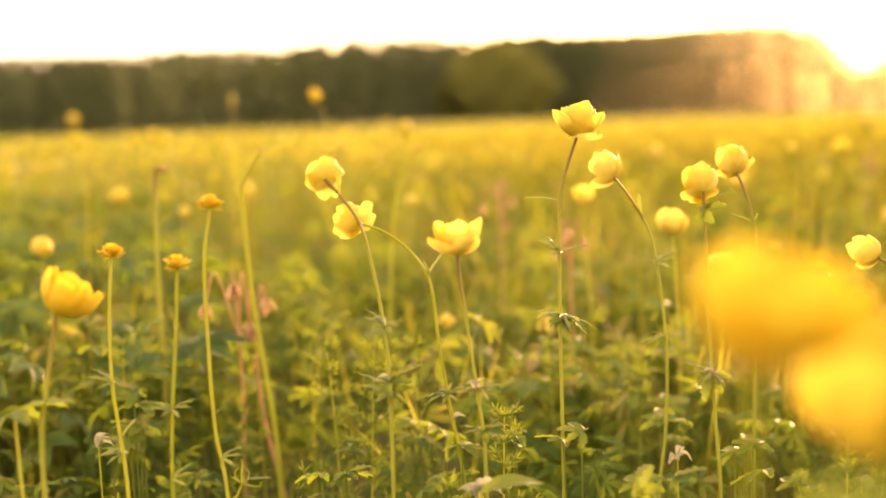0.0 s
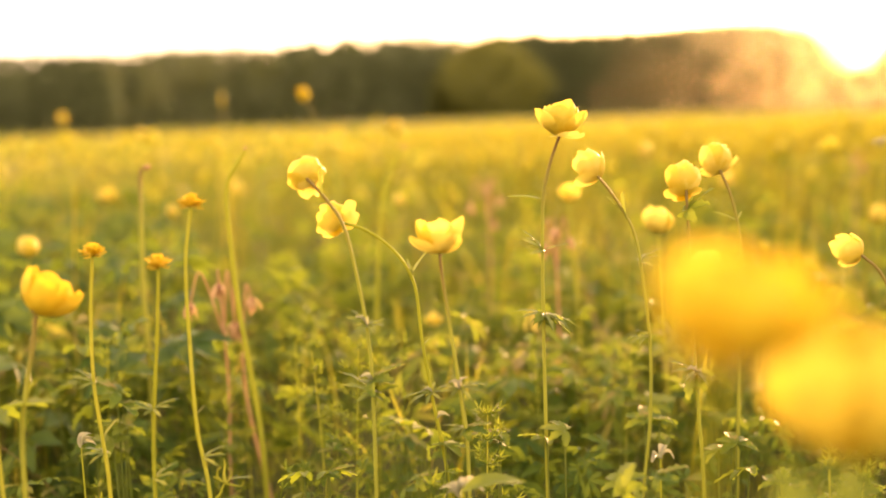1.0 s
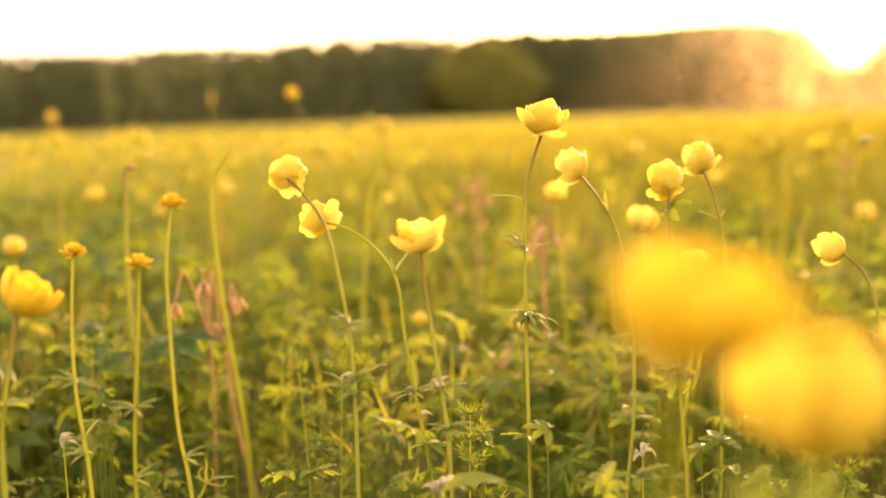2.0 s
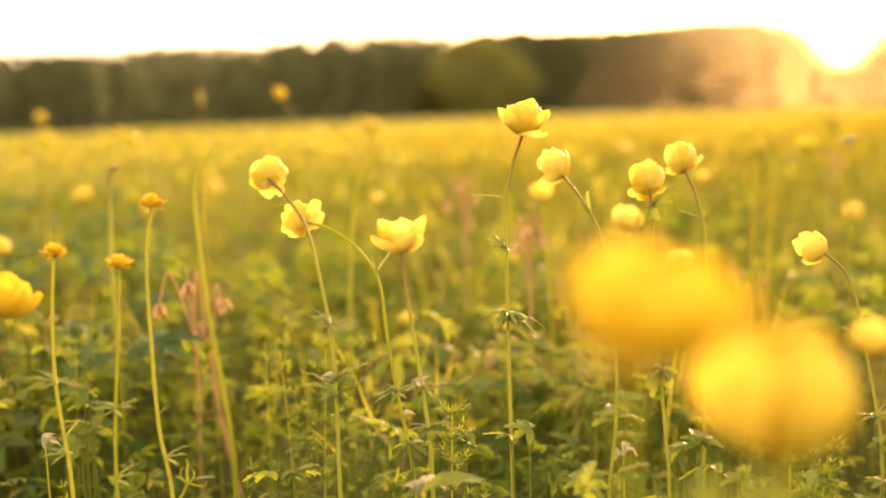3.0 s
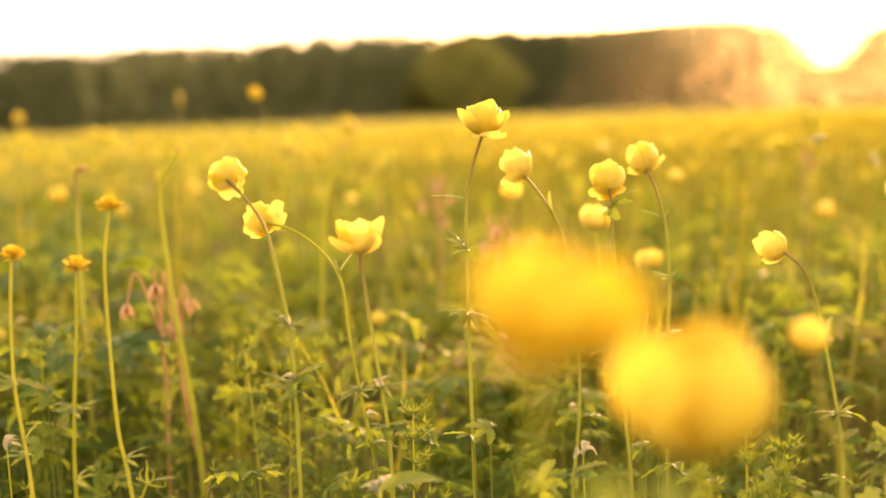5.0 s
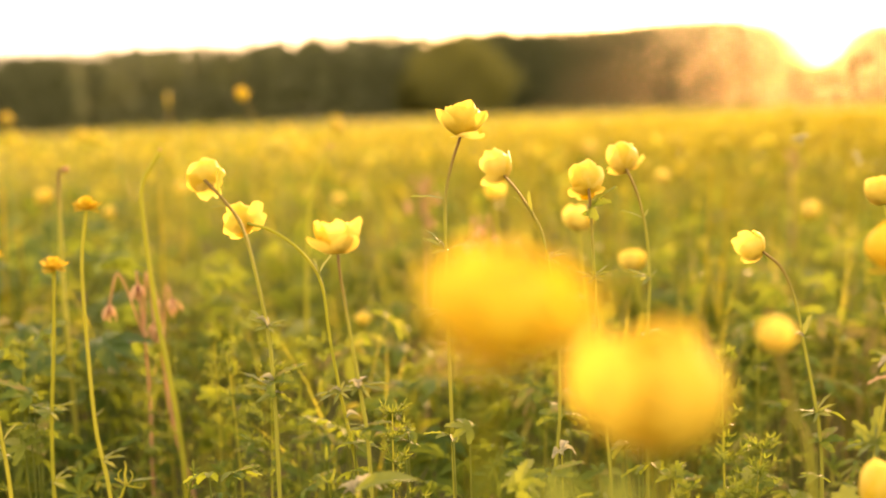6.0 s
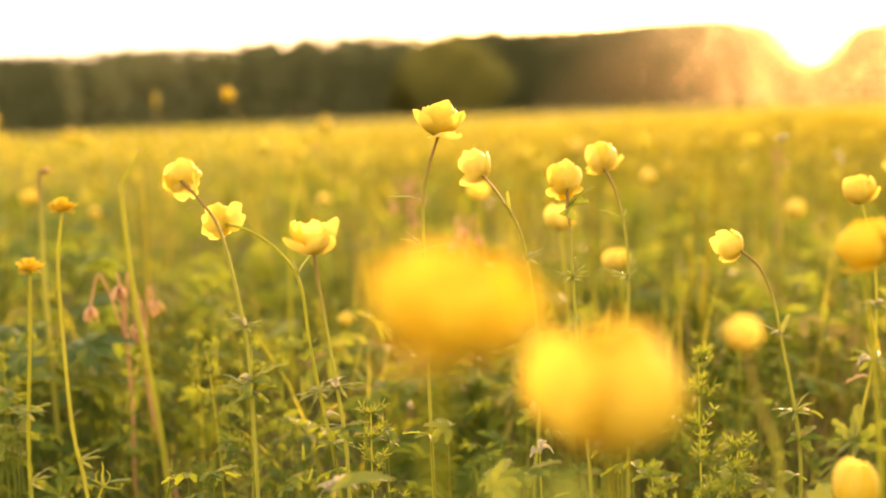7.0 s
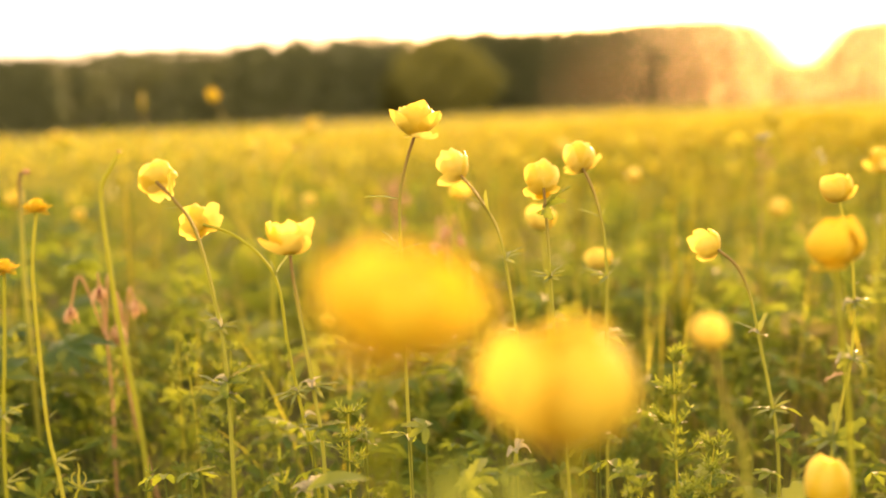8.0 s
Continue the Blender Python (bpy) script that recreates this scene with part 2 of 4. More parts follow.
def turns(rng, n, tilt):
    """n random turns: any heading, leaning by up to about tilt degrees."""
    yaw = rng.uniform(0, 2 * np.pi, n)
    pit = np.radians(rng.normal(0, tilt, n))
    rol = np.radians(rng.normal(0, tilt, n))
    cy, sy, cp, sp, cr, sr = np.cos(yaw), np.sin(yaw), np.cos(pit), np.sin(pit), np.cos(rol), np.sin(rol)
    o, l = np.zeros(n), np.ones(n)
    rz = np.stack([np.stack([cy, -sy, o], -1), np.stack([sy, cy, o], -1), np.stack([o, o, l], -1)], 1)
    rx = np.stack([np.stack([l, o, o], -1), np.stack([o, cp, -sp], -1), np.stack([o, sp, cp], -1)], 1)
    ry = np.stack([np.stack([cr, o, sr], -1), np.stack([o, l, o], -1), np.stack([-sr, o, cr], -1)], 1)
    return rz @ rx @ ry


def strewn(form, places, rots, sizes):
    """Many copies of one form as one set of points and triangles."""
    v, t = form
    pts = np.einsum("nij,kj->nki", rots, v) * np.asarray(sizes).reshape(-1, 1, 1) + places[:, None, :]
    tri = t[None] + (np.arange(len(places)) * len(v))[:, None, None]
    return pts.reshape(-1, 3), tri.reshape(-1, 3)


def sector(rng, n, y0, y1, base, slope):
    """n places, evenly strewn over a wedge of the meadow that widens with y."""
    out = np.zeros((0, 2))
    xm = base + slope * y1
    while len(out) < n:
        q = np.stack([rng.uniform(-xm, xm, 4 * n), rng.uniform(y0, y1, 4 * n)], -1)
        out = np.concatenate([out, q[np.abs(q[:, 0]) < base + slope * np.maximum(q[:, 1], 0)]])
    return out[:n]


def patchy(p, scale=2.2, seed=0.0):
    """A soft uneven field over the meadow, about 0 to 1."""
    x, y = p[:, 0] * scale + seed, p[:, 1] * scale - seed * 1.7
    return 0.5 + 0.22 * np.sin(1.3 * x + 0.7 * y) + 0.16 * np.sin(-2.1 * x + 1.9 * y + 1) + 0.12 * np.sin(4.3 * x + 3.1 * y + 2)


# ---- ground ----
GX = np.array([-1500, -600, -250, -100, -40, -15, -6, -2, -0.8, 0, 0.8, 2, 6, 15, 40, 100, 250, 600, 1500], float)
gx, gy = np.meshgrid(GX, GX, indexing="ij")
ground = tagged(new("ground", mesh_of("ground", np.stack([gx.ravel(), gy.ravel(), 0 * gx.ravel()], -1), grid_tris(len(GX), len(GX))[:, ::-1], SOIL)),
                "green and brown meadow ground under dense plants", "ground", "", "structure")

# ---- far woods ----
rng = np.random.default_rng(7)


def crown_points(rng, n, h, r, low):
    """Clump places in an uneven crown of height h and radius r, with the trunk at the origin."""
    lobes = rng.uniform(-1, 1, (9, 3)) * (0.55 * r, 0.55 * r, 0.3 * (h - low)) + (0, 0, (h + low) / 2)
    lobes[0] = (0, 0, low + 0.75 * (h - low))
    lobes[1] = (0.4 * r, 0, low + 0.7 * (h - low))
    pick = rng.integers(0, 9, n)
    d = rng.normal(0, 1, (n, 3))
    d /= np.linalg.norm(d, axis=1)[:, None]
    return lobes[pick] + d * rng.uniform(0.55, 1.0, (n, 1)) ** 0.5 * (0.55 * r, 0.55 * r, 0.26 * (h - low))


CLUMP = (np.array([(-0.5, -0.3, 0), (0.45, -0.35, 0.1), (0.1, 0.1, 0.3), (0.55, 0.3, -0.05), (-0.4, 0.45, 0.1), (0, 0.6, -0.2)]),
         np.array([(0, 1, 2), (1, 3, 2), (3, 4, 2), (4, 0, 2), (3, 5, 4)]))


def wood_height(x):
    """Height of the woods' edge: level to the west, a swell in the middle, a rise, then a gap below the sun."""
    h = 14.65 + 0.6 / (1 + math.exp(-(x + 14) / 3.0)) + 1.2 * math.exp(-((x - 54) / 13.0) ** 2) + 0.5 * math.exp(-((x + 20) / 18.0) ** 2)
    gap = math.exp(-((x - 76) / 5.5) ** 2)
    return h * (1 - 0.52 * gap)


crowns, trunks = [], []
for row in range(3):
    x = -130.0
    while x < 175:
        h = wood_height(x) * rng.uniform(0.96, 1.02) * (1 - 0.02 * row)
        y = 200 + row * 7 + rng.uniform(-2, 2)
        r = rng.uniform(2.6, 4.2)
        n = int((450 if row == 0 else 260) * min(1.0, max(0.0, (26 - x) / 18.0))) + 1
        pts = crown_points(rng, n, h * 1.0, r, 0.8) * (1, 1, 1) + (x, y, 0)
        pts[:, 2] = np.minimum(pts[:, 2], h * rng.uniform(0.97, 1.02, len(pts)))
        m = int(n * 0.45)  # undergrowth of the wood's edge
        pts[:m] = rng.uniform(-1, 1, (m, 3)) * (2.2, 1.5, 0.36 * h) + (x, y - 1.0, 0.36 * h + 0.1)
        near = 1 - 0.58 * min(1.0, max(0.0, (4 - x) / 60.0))  # the western edge bends forward and is lower
        crowns.append(strewn(CLUMP, pts * near, turns(rng, n, 60), near * rng.uniform(0.7, 1.4, n)))
        trunks.append(tube([Vector((x, y, 0)) * near, Vector((x + 0.2, y, h * 0.4)) * near, Vector((x, y + 0.2, h * 0.8)) * near], 0.28 * near, 0.08 * near, 6))
        x += rng.uniform(2.2, 3.6)
# eastern end of the woods: fine leaves, thinned so sky shows through, imitating sun glare
LEAFY = (np.array([(-0.5, -0.45, 0), (0.5, -0.35, 0.12), (0.4, 0.5, -0.05), (-0.45, 0.4, 0.14)]), np.array([(0, 1, 2), (0, 2, 3)]))
n = 560000
px = rng.uniform(8, 136, n)
cover = np.interp(px, (8, 14, 24, 38, 52, 64, 80, 136), (0.5, 4.4, 3.8, 3.0, 2.3, 1.8, 1.7, 1.9))
hs = np.interp(px, np.arange(0, 140), np.array([wood_height(v) for v in np.arange(0, 140)]))
ok = rng.uniform(0, 1, n) < cover / 4.8 * hs / 16.5
px, hs = px[ok], hs[ok]
pts = np.stack([px, rng.uniform(196, 210, len(px)), hs * rng.uniform(0.0, 1.0, len(px)) ** 0.93 * (0.97 + 0.02 * np.sin(px * 1.7) + 0.012 * np.sin(px * 4.1))], -1)
crowns.append(strewn(LEAFY, pts, turns(rng, len(px), 60), rng.uniform(0.18, 0.34, len(px))))
far_woods = tagged(new("far_woods"), "dense dark green woods along the meadow's far edge", "woods", "", "stuff")
part("foliage", mesh_of("woods_foliage", *join(crowns), WOODS, False), far_woods)
part("trunks", mesh_of("woods_trunks", *join(trunks), BARK), far_woods)
for c in far_woods.children:
    c["kind"] = "stuff"


def tree(name, x, y, h, r, low, mat, label, seed):
    rg = np.random.default_rng(seed)
    ob = thing(name, x, y, label, "tree")
    part("trunk", mesh_of("trunk", *tube(spline([(0, 0, 0), (0.2, 0.1, h * 0.3), (-0.1, 0, h * 0.6), (0.1, 0, h * 0.85)]), 0.35, 0.06, 8), BARK), ob)
    for k in range(7):
        a, z0 = k * 2.4, h * (0.25 + 0.08 * k)
        part("limb", mesh_of("limb", *tube(spline([(0.1, 0, z0), (math.cos(a) * r * 0.4, math.sin(a) * r * 0.4, z0 + h * 0.08), (math.cos(a) * r * 0.8, math.sin(a) * r * 0.8, z0 + h * 0.2)], 4), 0.12, 0.03, 6), BARK), ob)
    n = 5000
    u = rg.uniform(0, 1, n)
    a = rg.uniform(0, 2 * np.pi, n)
    prof = np.sin(np.pi * (0.12 + 0.85 * u) ** 0.9) ** 0.6
    wob = 1 + 0.14 * np.sin(3 * a + 5 * u) + 0.1 * np.sin(7 * a - 9 * u)
    rr = r * prof * wob * rg.uniform(0.6, 1.0, n)
    pts = np.stack([rr * np.cos(a), rr * np.sin(a), low + (h - low) * u], -1)
    part("crown", mesh_of("crown", *strewn(CLUMP, pts, turns(rg, n, 60), rg.uniform(0.3, 0.8, n)), mat, False), ob)
    return ob


tree("tree", 9.5, 186.0, 12.9, 8.8, 0.3, LIGHT_CROWN, "broad light green tree standing before the dark woods", 3)
tree("tree", -0.5, 190.0, 7.0, 5.0, 0.2, LIGHT_CROWN, "low light green bushy tree beside a taller one", 4)

# ---- forms shared by many plants ----
CLOSED = [mesh_of("sepal_closed", *sepal(-5, 178, 2.9, 0.86, s), PETAL) for s in (1, 2)]
MIDDLE = [mesh_of("sepal_middle", *sepal(-5, 148, 2.55, 0.86, s), PETAL) for s in (3, 4)]
OUTER = [mesh_of("sepal_outer", *sepal(-5, 118, 2.25, 0.84, s), PETAL) for s in (5, 6)]
FLARED = [mesh_of("sepal_flared", *sepal(-12, 78, 1.6, 0.76, s, point=0.25), PETAL) for s in (7, 8)]
KINDS = {"c": CLOSED, "m": MIDDLE, "o": OUTER, "f": FLARED}


def recoloured(meshes, mat):
    out = []
    for me in meshes:
        out.append(me.copy())
        out[-1].materials[0] = mat
    return out


GOLDEN = {k: recoloured(v, DEEP_PETAL) for k, v in KINDS.items()}
BALL = (np.array([(0.2 * math.cos(a) * math.sin(p), 0.2 * math.sin(a) * math.sin(p), 0.13 - 0.12 * math.cos(p)) for p in np.linspace(0.05, 3.09, 6) for a in np.linspace(0, 2 * np.pi, 9)[:-1]]),
        grid_tris(6, 8, True))
CORE = mesh_of("receptacle", *BALL, STEM)
LEAF3 = [mesh_of("stem_leaf", *leaf_form(5, 150, 6, 0.1, s, 0.35), STEM_LEAF) for s in (1, 2)]
LEAF5 = [mesh_of("stem_leaf_wide", *leaf_form(5, 190, 7, 0.18, s, 0.3), SHOOT) for s in (3, 4)]
BRACT = [mesh_of("bract", *leaf_form(1, 0, 5, 0.13, s, 0.15), STEM_LEAF) for s in (5, 6)]
BROAD = [mesh_of("broad_leaf", *leaf_form(1, 0, 9, 0.22, 7, 0.6, False), SHOOT)]
LEAFLET = [mesh_of("leaflet", *leaf_form(3, 80, 6, 0.12, s, 0.5), STEM_LEAF) for s in (8, 9)]
PALMATE = [mesh_of("palmate_leaf", *leaf_form(5, 210, 9, 0.27, s, 0.25), LEAF) for s in (31, 32, 33)]
FRESH = [mesh_of("fresh_palmate_leaf", *leaf_form(5, 200, 9, 0.26, s, 0.25), SHOOT) for s in (34, 35)]
CURLED = [mesh_of("curled_leaf", *curled_form(s), GLINT_PALE) for s in (1, 2, 3)]
LEAVES = {"g": PALMATE, "f": FRESH, "k": CURLED, "s": LEAFLET, "b": BRACT, "t": LEAF3, "w": LEAF5, "u": BROAD, "d": [mesh_of("dry_leaf", *leaf_form(1, 0, 7, 0.3, 9, 0.6), DRY)]}


def aim(place, axis, spin=0.0, size=1.0):
    """A pose whose z axis points along axis."""
    q = Vector(axis).normalized().to_track_quat("Z", "Y").to_matrix().to_4x4()
    return Matrix.Translation(place) @ q @ Matrix.Rotation(spin, 4, "Z") @ Matrix.Scale(size, 4)


def flower_head(parent, place, axis, r, kinds, seed, tall=0.9, forms=None):
    """A globe of overlapping sepals: kinds names the rings from the inside out."""
    rnd = random.Random(seed)
    head = part("flower_head", CORE, parent, "", aim(place, axis, rnd.uniform(0, 6), r) @ Matrix.Diagonal((1.05, 1.05, tall, 1)))
    for ring, kind in enumerate(kinds):
        n = {"c": 5, "m": 6, "o": 5, "f": 4}[kind]
        for k in range(n):
            a = 2 * math.pi * (k + 0.5 * ring) / n + rnd.uniform(-0.15, 0.15)
            s = (0.88 + 0.08 * ring) * rnd.uniform(0.88, 1.1)
            part("sepal", rnd.choice((forms or KINDS)[kind]), head, "",
                 Matrix.Rotation(a, 4, "Z") @ Matrix.Rotation(radians(rnd.uniform(-9, 11)), 4, "X") @ Matrix.Diagonal((s, s, s * rnd.uniform(0.94, 1.05), 1)))
    return head


def bloom(parent, place, axis, r, inner, petals, seed, mat=None, tall=1.0):
    """A flower turned to the light: a globe of inner sepals, then outer ones given one by one as (turn, slope at foot, slope at tip, length, width, point).
    Turn 0 points north and 90 west; where the flower itself faces north, turn 0 points up and 90 east."""
    rnd = random.Random(seed)
    z = Vector(axis).normalized()
    y = Vector((0, 0, 1)) if abs(z.y) > 0.55 else Vector((0, 1, 0))
    y = (y - z * y.dot(z)).normalized()
    x = y.cross(z)
    turn = Matrix(((x.x, y.x, z.x), (x.y, y.y, z.y), (x.z, y.z, z.z))).to_4x4()
    head = part("flower_head", CORE, parent, "", Matrix.Translation(place) @ turn @ Matrix.Diagonal((r, r, r * tall, 1)))
    n, bend, length, size = inner
    for k in range(n):
        m = Matrix.Rotation(2 * math.pi * (k + rnd.uniform(-0.2, 0.2)) / n + seed, 4, "Z") @ Matrix.Rotation(radians(rnd.uniform(-6, 8)), 4, "X") @ Matrix.Scale(size * rnd.uniform(0.94, 1.04), 4)
        part("sepal", mesh_of("sepal", *sepal(-4, bend, length, 0.84, 40 * seed + k), mat or PETAL), head, "", m)
    for k, (az, foot, tip, ln, wide, point) in enumerate(petals):
        part("sepal", mesh_of("sepal", *sepal(foot, tip, ln, wide, 40 * seed + 20 + k, point=point, curl=rnd.uniform(0, 25)), mat or PETAL), head, "", Matrix.Rotation(radians(az), 4, "Z"))
    return head


def place_leaf(parent, place, kind, heading, rise, size, seed=0, roll=0):
    m = Matrix.Translation(place) @ Matrix.Rotation(radians(-heading), 4, "Z") @ Matrix.Rotation(radians(rise), 4, "X") @ Matrix.Rotation(radians(roll), 4, "Y") @ Matrix.Scale(size, 4)
    return part("leaf", LEAVES[kind][seed % len(LEAVES[kind])], parent, "", m)


def on_line(line, z):
    return min(line, key=lambda p: abs(p.z - z))


def stalk(name, pts, label, category, group, r0=0.0014, r1=0.0021, mat=None):
    """An upright plant: an empty at its foot and a stem; returns the plant and its line in its own space."""
    foot = pts[-1]
    low = (foot[0] + 0.6 * (foot[0] - pts[-2][0]), foot[1] + 0.01, 0.0)
    line = spline(list(pts) + [(0.5 * (low[0] + foot[0]), foot[1] + 0.004, foot[2] * 0.5), low])
    ob = thing(name, low[0], low[1], label, category, group)
    line = [p - Vector((low[0], low[1], 0)) for p in line]
    part("stem", mesh_of("stem", *tube(line, r0, r1), mat or STEM), ob)
    return ob, line


def globe_flower(pts, axis, r, kinds, label, leaves=(), seed=0, mat=None, thick=1.0, tall=0.9, forms=None, petals=None):
    ob, line = stalk("globe_flower", pts, label, "flower", "globe flowers", 0.0012 * thick, 0.0018 * thick, mat)
    if petals:
        bloom(ob, line[0], axis, r, kinds, petals, seed, forms, tall)
    else:
        flower_head(ob, line[0], axis, r, kinds, seed, tall, forms)
    rnd = random.Random(seed)
    for i, (z, kind, heading, rise, size) in enumerate(leaves):
        if kind == "w":
            heading, rise = heading * 0.5, rise + 25
        place_leaf(ob, on_line(line, z), kind, heading, rise + rnd.uniform(-15, 45), size * rnd.uniform(0.62, 0.88), i + seed)
        if kind in "tw":
            m = (on_line(line, z), "s", heading + rnd.uniform(-60, 60), rise + rnd.uniform(10, 60), size * rnd.uniform(0.4, 0.6))
            place_leaf(ob, *m, i)
    return ob


# ---- globe flowers in focus ----
globe_flower([(0.110, 0.947, 0.477), (0.102, 0.947, 0.454), (0.096, 0.947, 0.425), (0.095, 0.948, 0.374), (0.095, 0.949, 0.305), (0.096, 0.95, 0.191)],
             (0.12, 0.22, 1), 0.0172, (6, 152, 2.4, 0.98), "tall yellow globe flower with flared outer sepals on a purplish stem",
             [(0.428, "b", -78, 20, 0.036), (0.388, "t", -70, 30, 0.036), (0.43, "b", 60, 60, 0.014), (0.388, "b", 100, 35, 0.028), (0.329, "t", -80, 10, 0.03), (0.329, "t", 85, -5, 0.036), (0.326, "t", 160, -30, 0.022), (0.33, "k", 170, 10, 0.012), (0.388, "b", -100, 45, 0.018), (0.329, "f", 100, -25, 0.036)], 1, RED_STEM, 1.0, 0.86,
             petals=[(200, -8, 136, 2.3, 1.0, 0.1), (145, -8, 138, 2.25, 0.95, 0.1), (20, -8, 132, 2.2, 1.0, 0.1), (-40, -8, 132, 2.2, 0.95, 0.1), (80, -8, 126, 2.0, 0.9, 0.1), (-75, -6, 118, 2.1, 0.9, 0.1), (-118, 8, 78, 1.9, 0.78, 0.7), (112, 8, 74, 1.85, 0.72, 0.8), (-140, -25, 20, 1.35, 0.67, 0.5), (165, -30, 0, 0.8, 0.4, 0.3)])
globe_flower([(-0.086, 0.888, 0.452), (-0.073, 0.888, 0.437), (-0.060, 0.888, 0.416), (-0.051, 0.888, 0.377), (-0.044, 0.888, 0.330), (-0.042, 0.888, 0.286), (-0.042, 0.888, 0.214)],
             (-0.08, 1, 0.16), 0.0146, (7, 142, 2.2, 0.92), "yellow globe flower nodding on a bent green stem",
             [(0.437, "b", 50, 60, 0.026), (0.43, "b", -95, 15, 0.024), (0.335, "t", -75, 25, 0.024), (0.335, "t", 80, 10, 0.022), (0.29, "t", -80, 20, 0.034), (0.29, "w", 75, 15, 0.036), (0.285, "b", 150, -10, 0.02), (0.292, "k", -100, 20, 0.017), (0.29, "k", 110, 10, 0.015), (0.286, "k", 70, 0, 0.013), (0.337, "k", -80, 35, 0.016), (0.292, "g", 80, 10, 0.042)], 2, RED_STEM, 1.0, 0.75,
             petals=[(32, -4, 100, 1.85, 0.85, 0.2), (170, -6, 74, 1.58, 0.72, 0.4), (-112, -6, 84, 1.58, 0.62, 0.6), (-40, -4, 112, 2.1, 0.95, 0.1), (95, -6, 104, 1.72, 0.8, 0.3)])
globe_flower([(-0.070, 0.99, 0.409), (-0.048, 0.99, 0.401), (-0.025, 0.99, 0.382), (-0.010, 0.99, 0.355), (-0.005, 0.99, 0.308), (0.002, 0.99, 0.259), (0.014, 0.99, 0.184)],
             (-0.5, 0.85, 0.22), 0.0148, (6, 136, 2.15, 0.88), "open yellow globe flower hanging from an arched stem",
             [(0.358, "b", 70, 60, 0.034), (0.36, "b", -60, 70, 0.022), (0.26, "t", 80, 15, 0.03), (0.262, "t", -90, 10, 0.028), (0.262, "k", -90, 20, 0.018), (0.3, "b", 70, 30, 0.012), (0.24, "k", 80, 10, 0.016)], 3,
             petals=[(72, -4, 62, 1.76, 0.95, 0.1), (-135, -8, 78, 1.67, 0.8, 0.3), (-60, -4, 104, 1.85, 0.9, 0.2), (15, -4, 100, 1.76, 0.9, 0.2), (165, -8, 84, 1.5, 0.7, 0.4)])
globe_flower([(0.012, 0.875, 0.394), (0.013, 0.875, 0.378), (0.019, 0.875, 0.330), (0.025, 0.875, 0.283), (0.029, 0.875, 0.239)],
             (0.03, 0.28, 1), 0.0166, (5, 118, 1.75, 0.85), "open yellow globe flower with upright pointed sepals",
             [(0.29, "t", -70, 15, 0.026), (0.288, "t", 80, 10, 0.026), (0.255, "t", -85, 10, 0.026), (0.29, "k", 60, 40, 0.016), (0.288, "k", -110, 20, 0.015), (0.26, "g", 70, 20, 0.03)], 4, RED_STEM, 1.0, 0.98,
             petals=[(0, -2, 104, 2.3, 0.95, 0.4), (178, -6, 108, 1.85, 1.0, 0.3), (-58, -2, 106, 2.2, 0.9, 0.4), (-112, -2, 102, 2.1, 0.85, 0.45), (62, -2, 104, 2.1, 0.85, 0.4), (112, -2, 100, 2.0, 0.72, 0.6), (30, -4, 100, 2.15, 0.8, 0.6), (122, -14, 52, 1.7, 0.72, 0.7), (-150, -10, 70, 1.45, 0.75, 0.5)])
globe_flower([(0.151, 1.022, 0.440), (0.166, 1.022, 0.420), (0.182, 1.022, 0.390), (0.190, 1.022, 0.347), (0.196, 1.022, 0.286), (0.195, 1.022, 0.215), (0.189, 1.022, 0.158)],
             (-0.5, 0.75, 0.55), 0.0156, (7, 142, 2.2, 0.92), "yellow globe flower leaning on a curved stem",
             [(0.40, "b", -85, 30, 0.034), (0.40, "b", 60, 75, 0.03), (0.365, "t", 85, 15, 0.026), (0.365, "b", -90, 10, 0.014), (0.3, "t", -60, 10, 0.03)], 5, RED_STEM,
             petals=[(70, -4, 96, 1.94, 0.85, 0.3), (-140, -10, 66, 1.5, 0.75, 0.4), (25, -4, 112, 2.15, 0.9, 0.2), (-45, -4, 118, 2.15, 0.95, 0.1)])
globe_flower([(0.218, 0.978, 0.429), (0.220, 0.978, 0.391), (0.222, 0.978, 0.343), (0.225, 0.978, 0.285), (0.230, 0.978, 0.216), (0.233, 0.978, 0.172)],
             (-0.02, 0.87, 0.5), 0.0158, (7, 142, 2.2, 0.92), "wide yellow globe flower with a small leaf below it",
             [(0.408, "f", 85, 15, 0.034), (0.355, "t", -80, 20, 0.028), (0.352, "t", 85, 25, 0.026), (0.275, "t", -75, 5, 0.036), (0.275, "t", 100, -20, 0.024), (0.275, "t", 170, -30, 0.03), (0.277, "k", -120, 25, 0.018), (0.275, "k", 120, 5, 0.014), (0.276, "f", -125, -60, 0.026), (0.276, "f", 110, -45, 0.022)], 6, RED_STEM,
             petals=[(-55, -4, 108, 1.94, 0.9, 0.1), (60, -4, 108, 1.94, 0.9, 0.1), (5, -4, 118, 2.2, 1.0, 0.1), (150, -10, 70, 1.5, 0.8, 0.2), (-150, -10, 70, 1.5, 0.8, 0.2)])
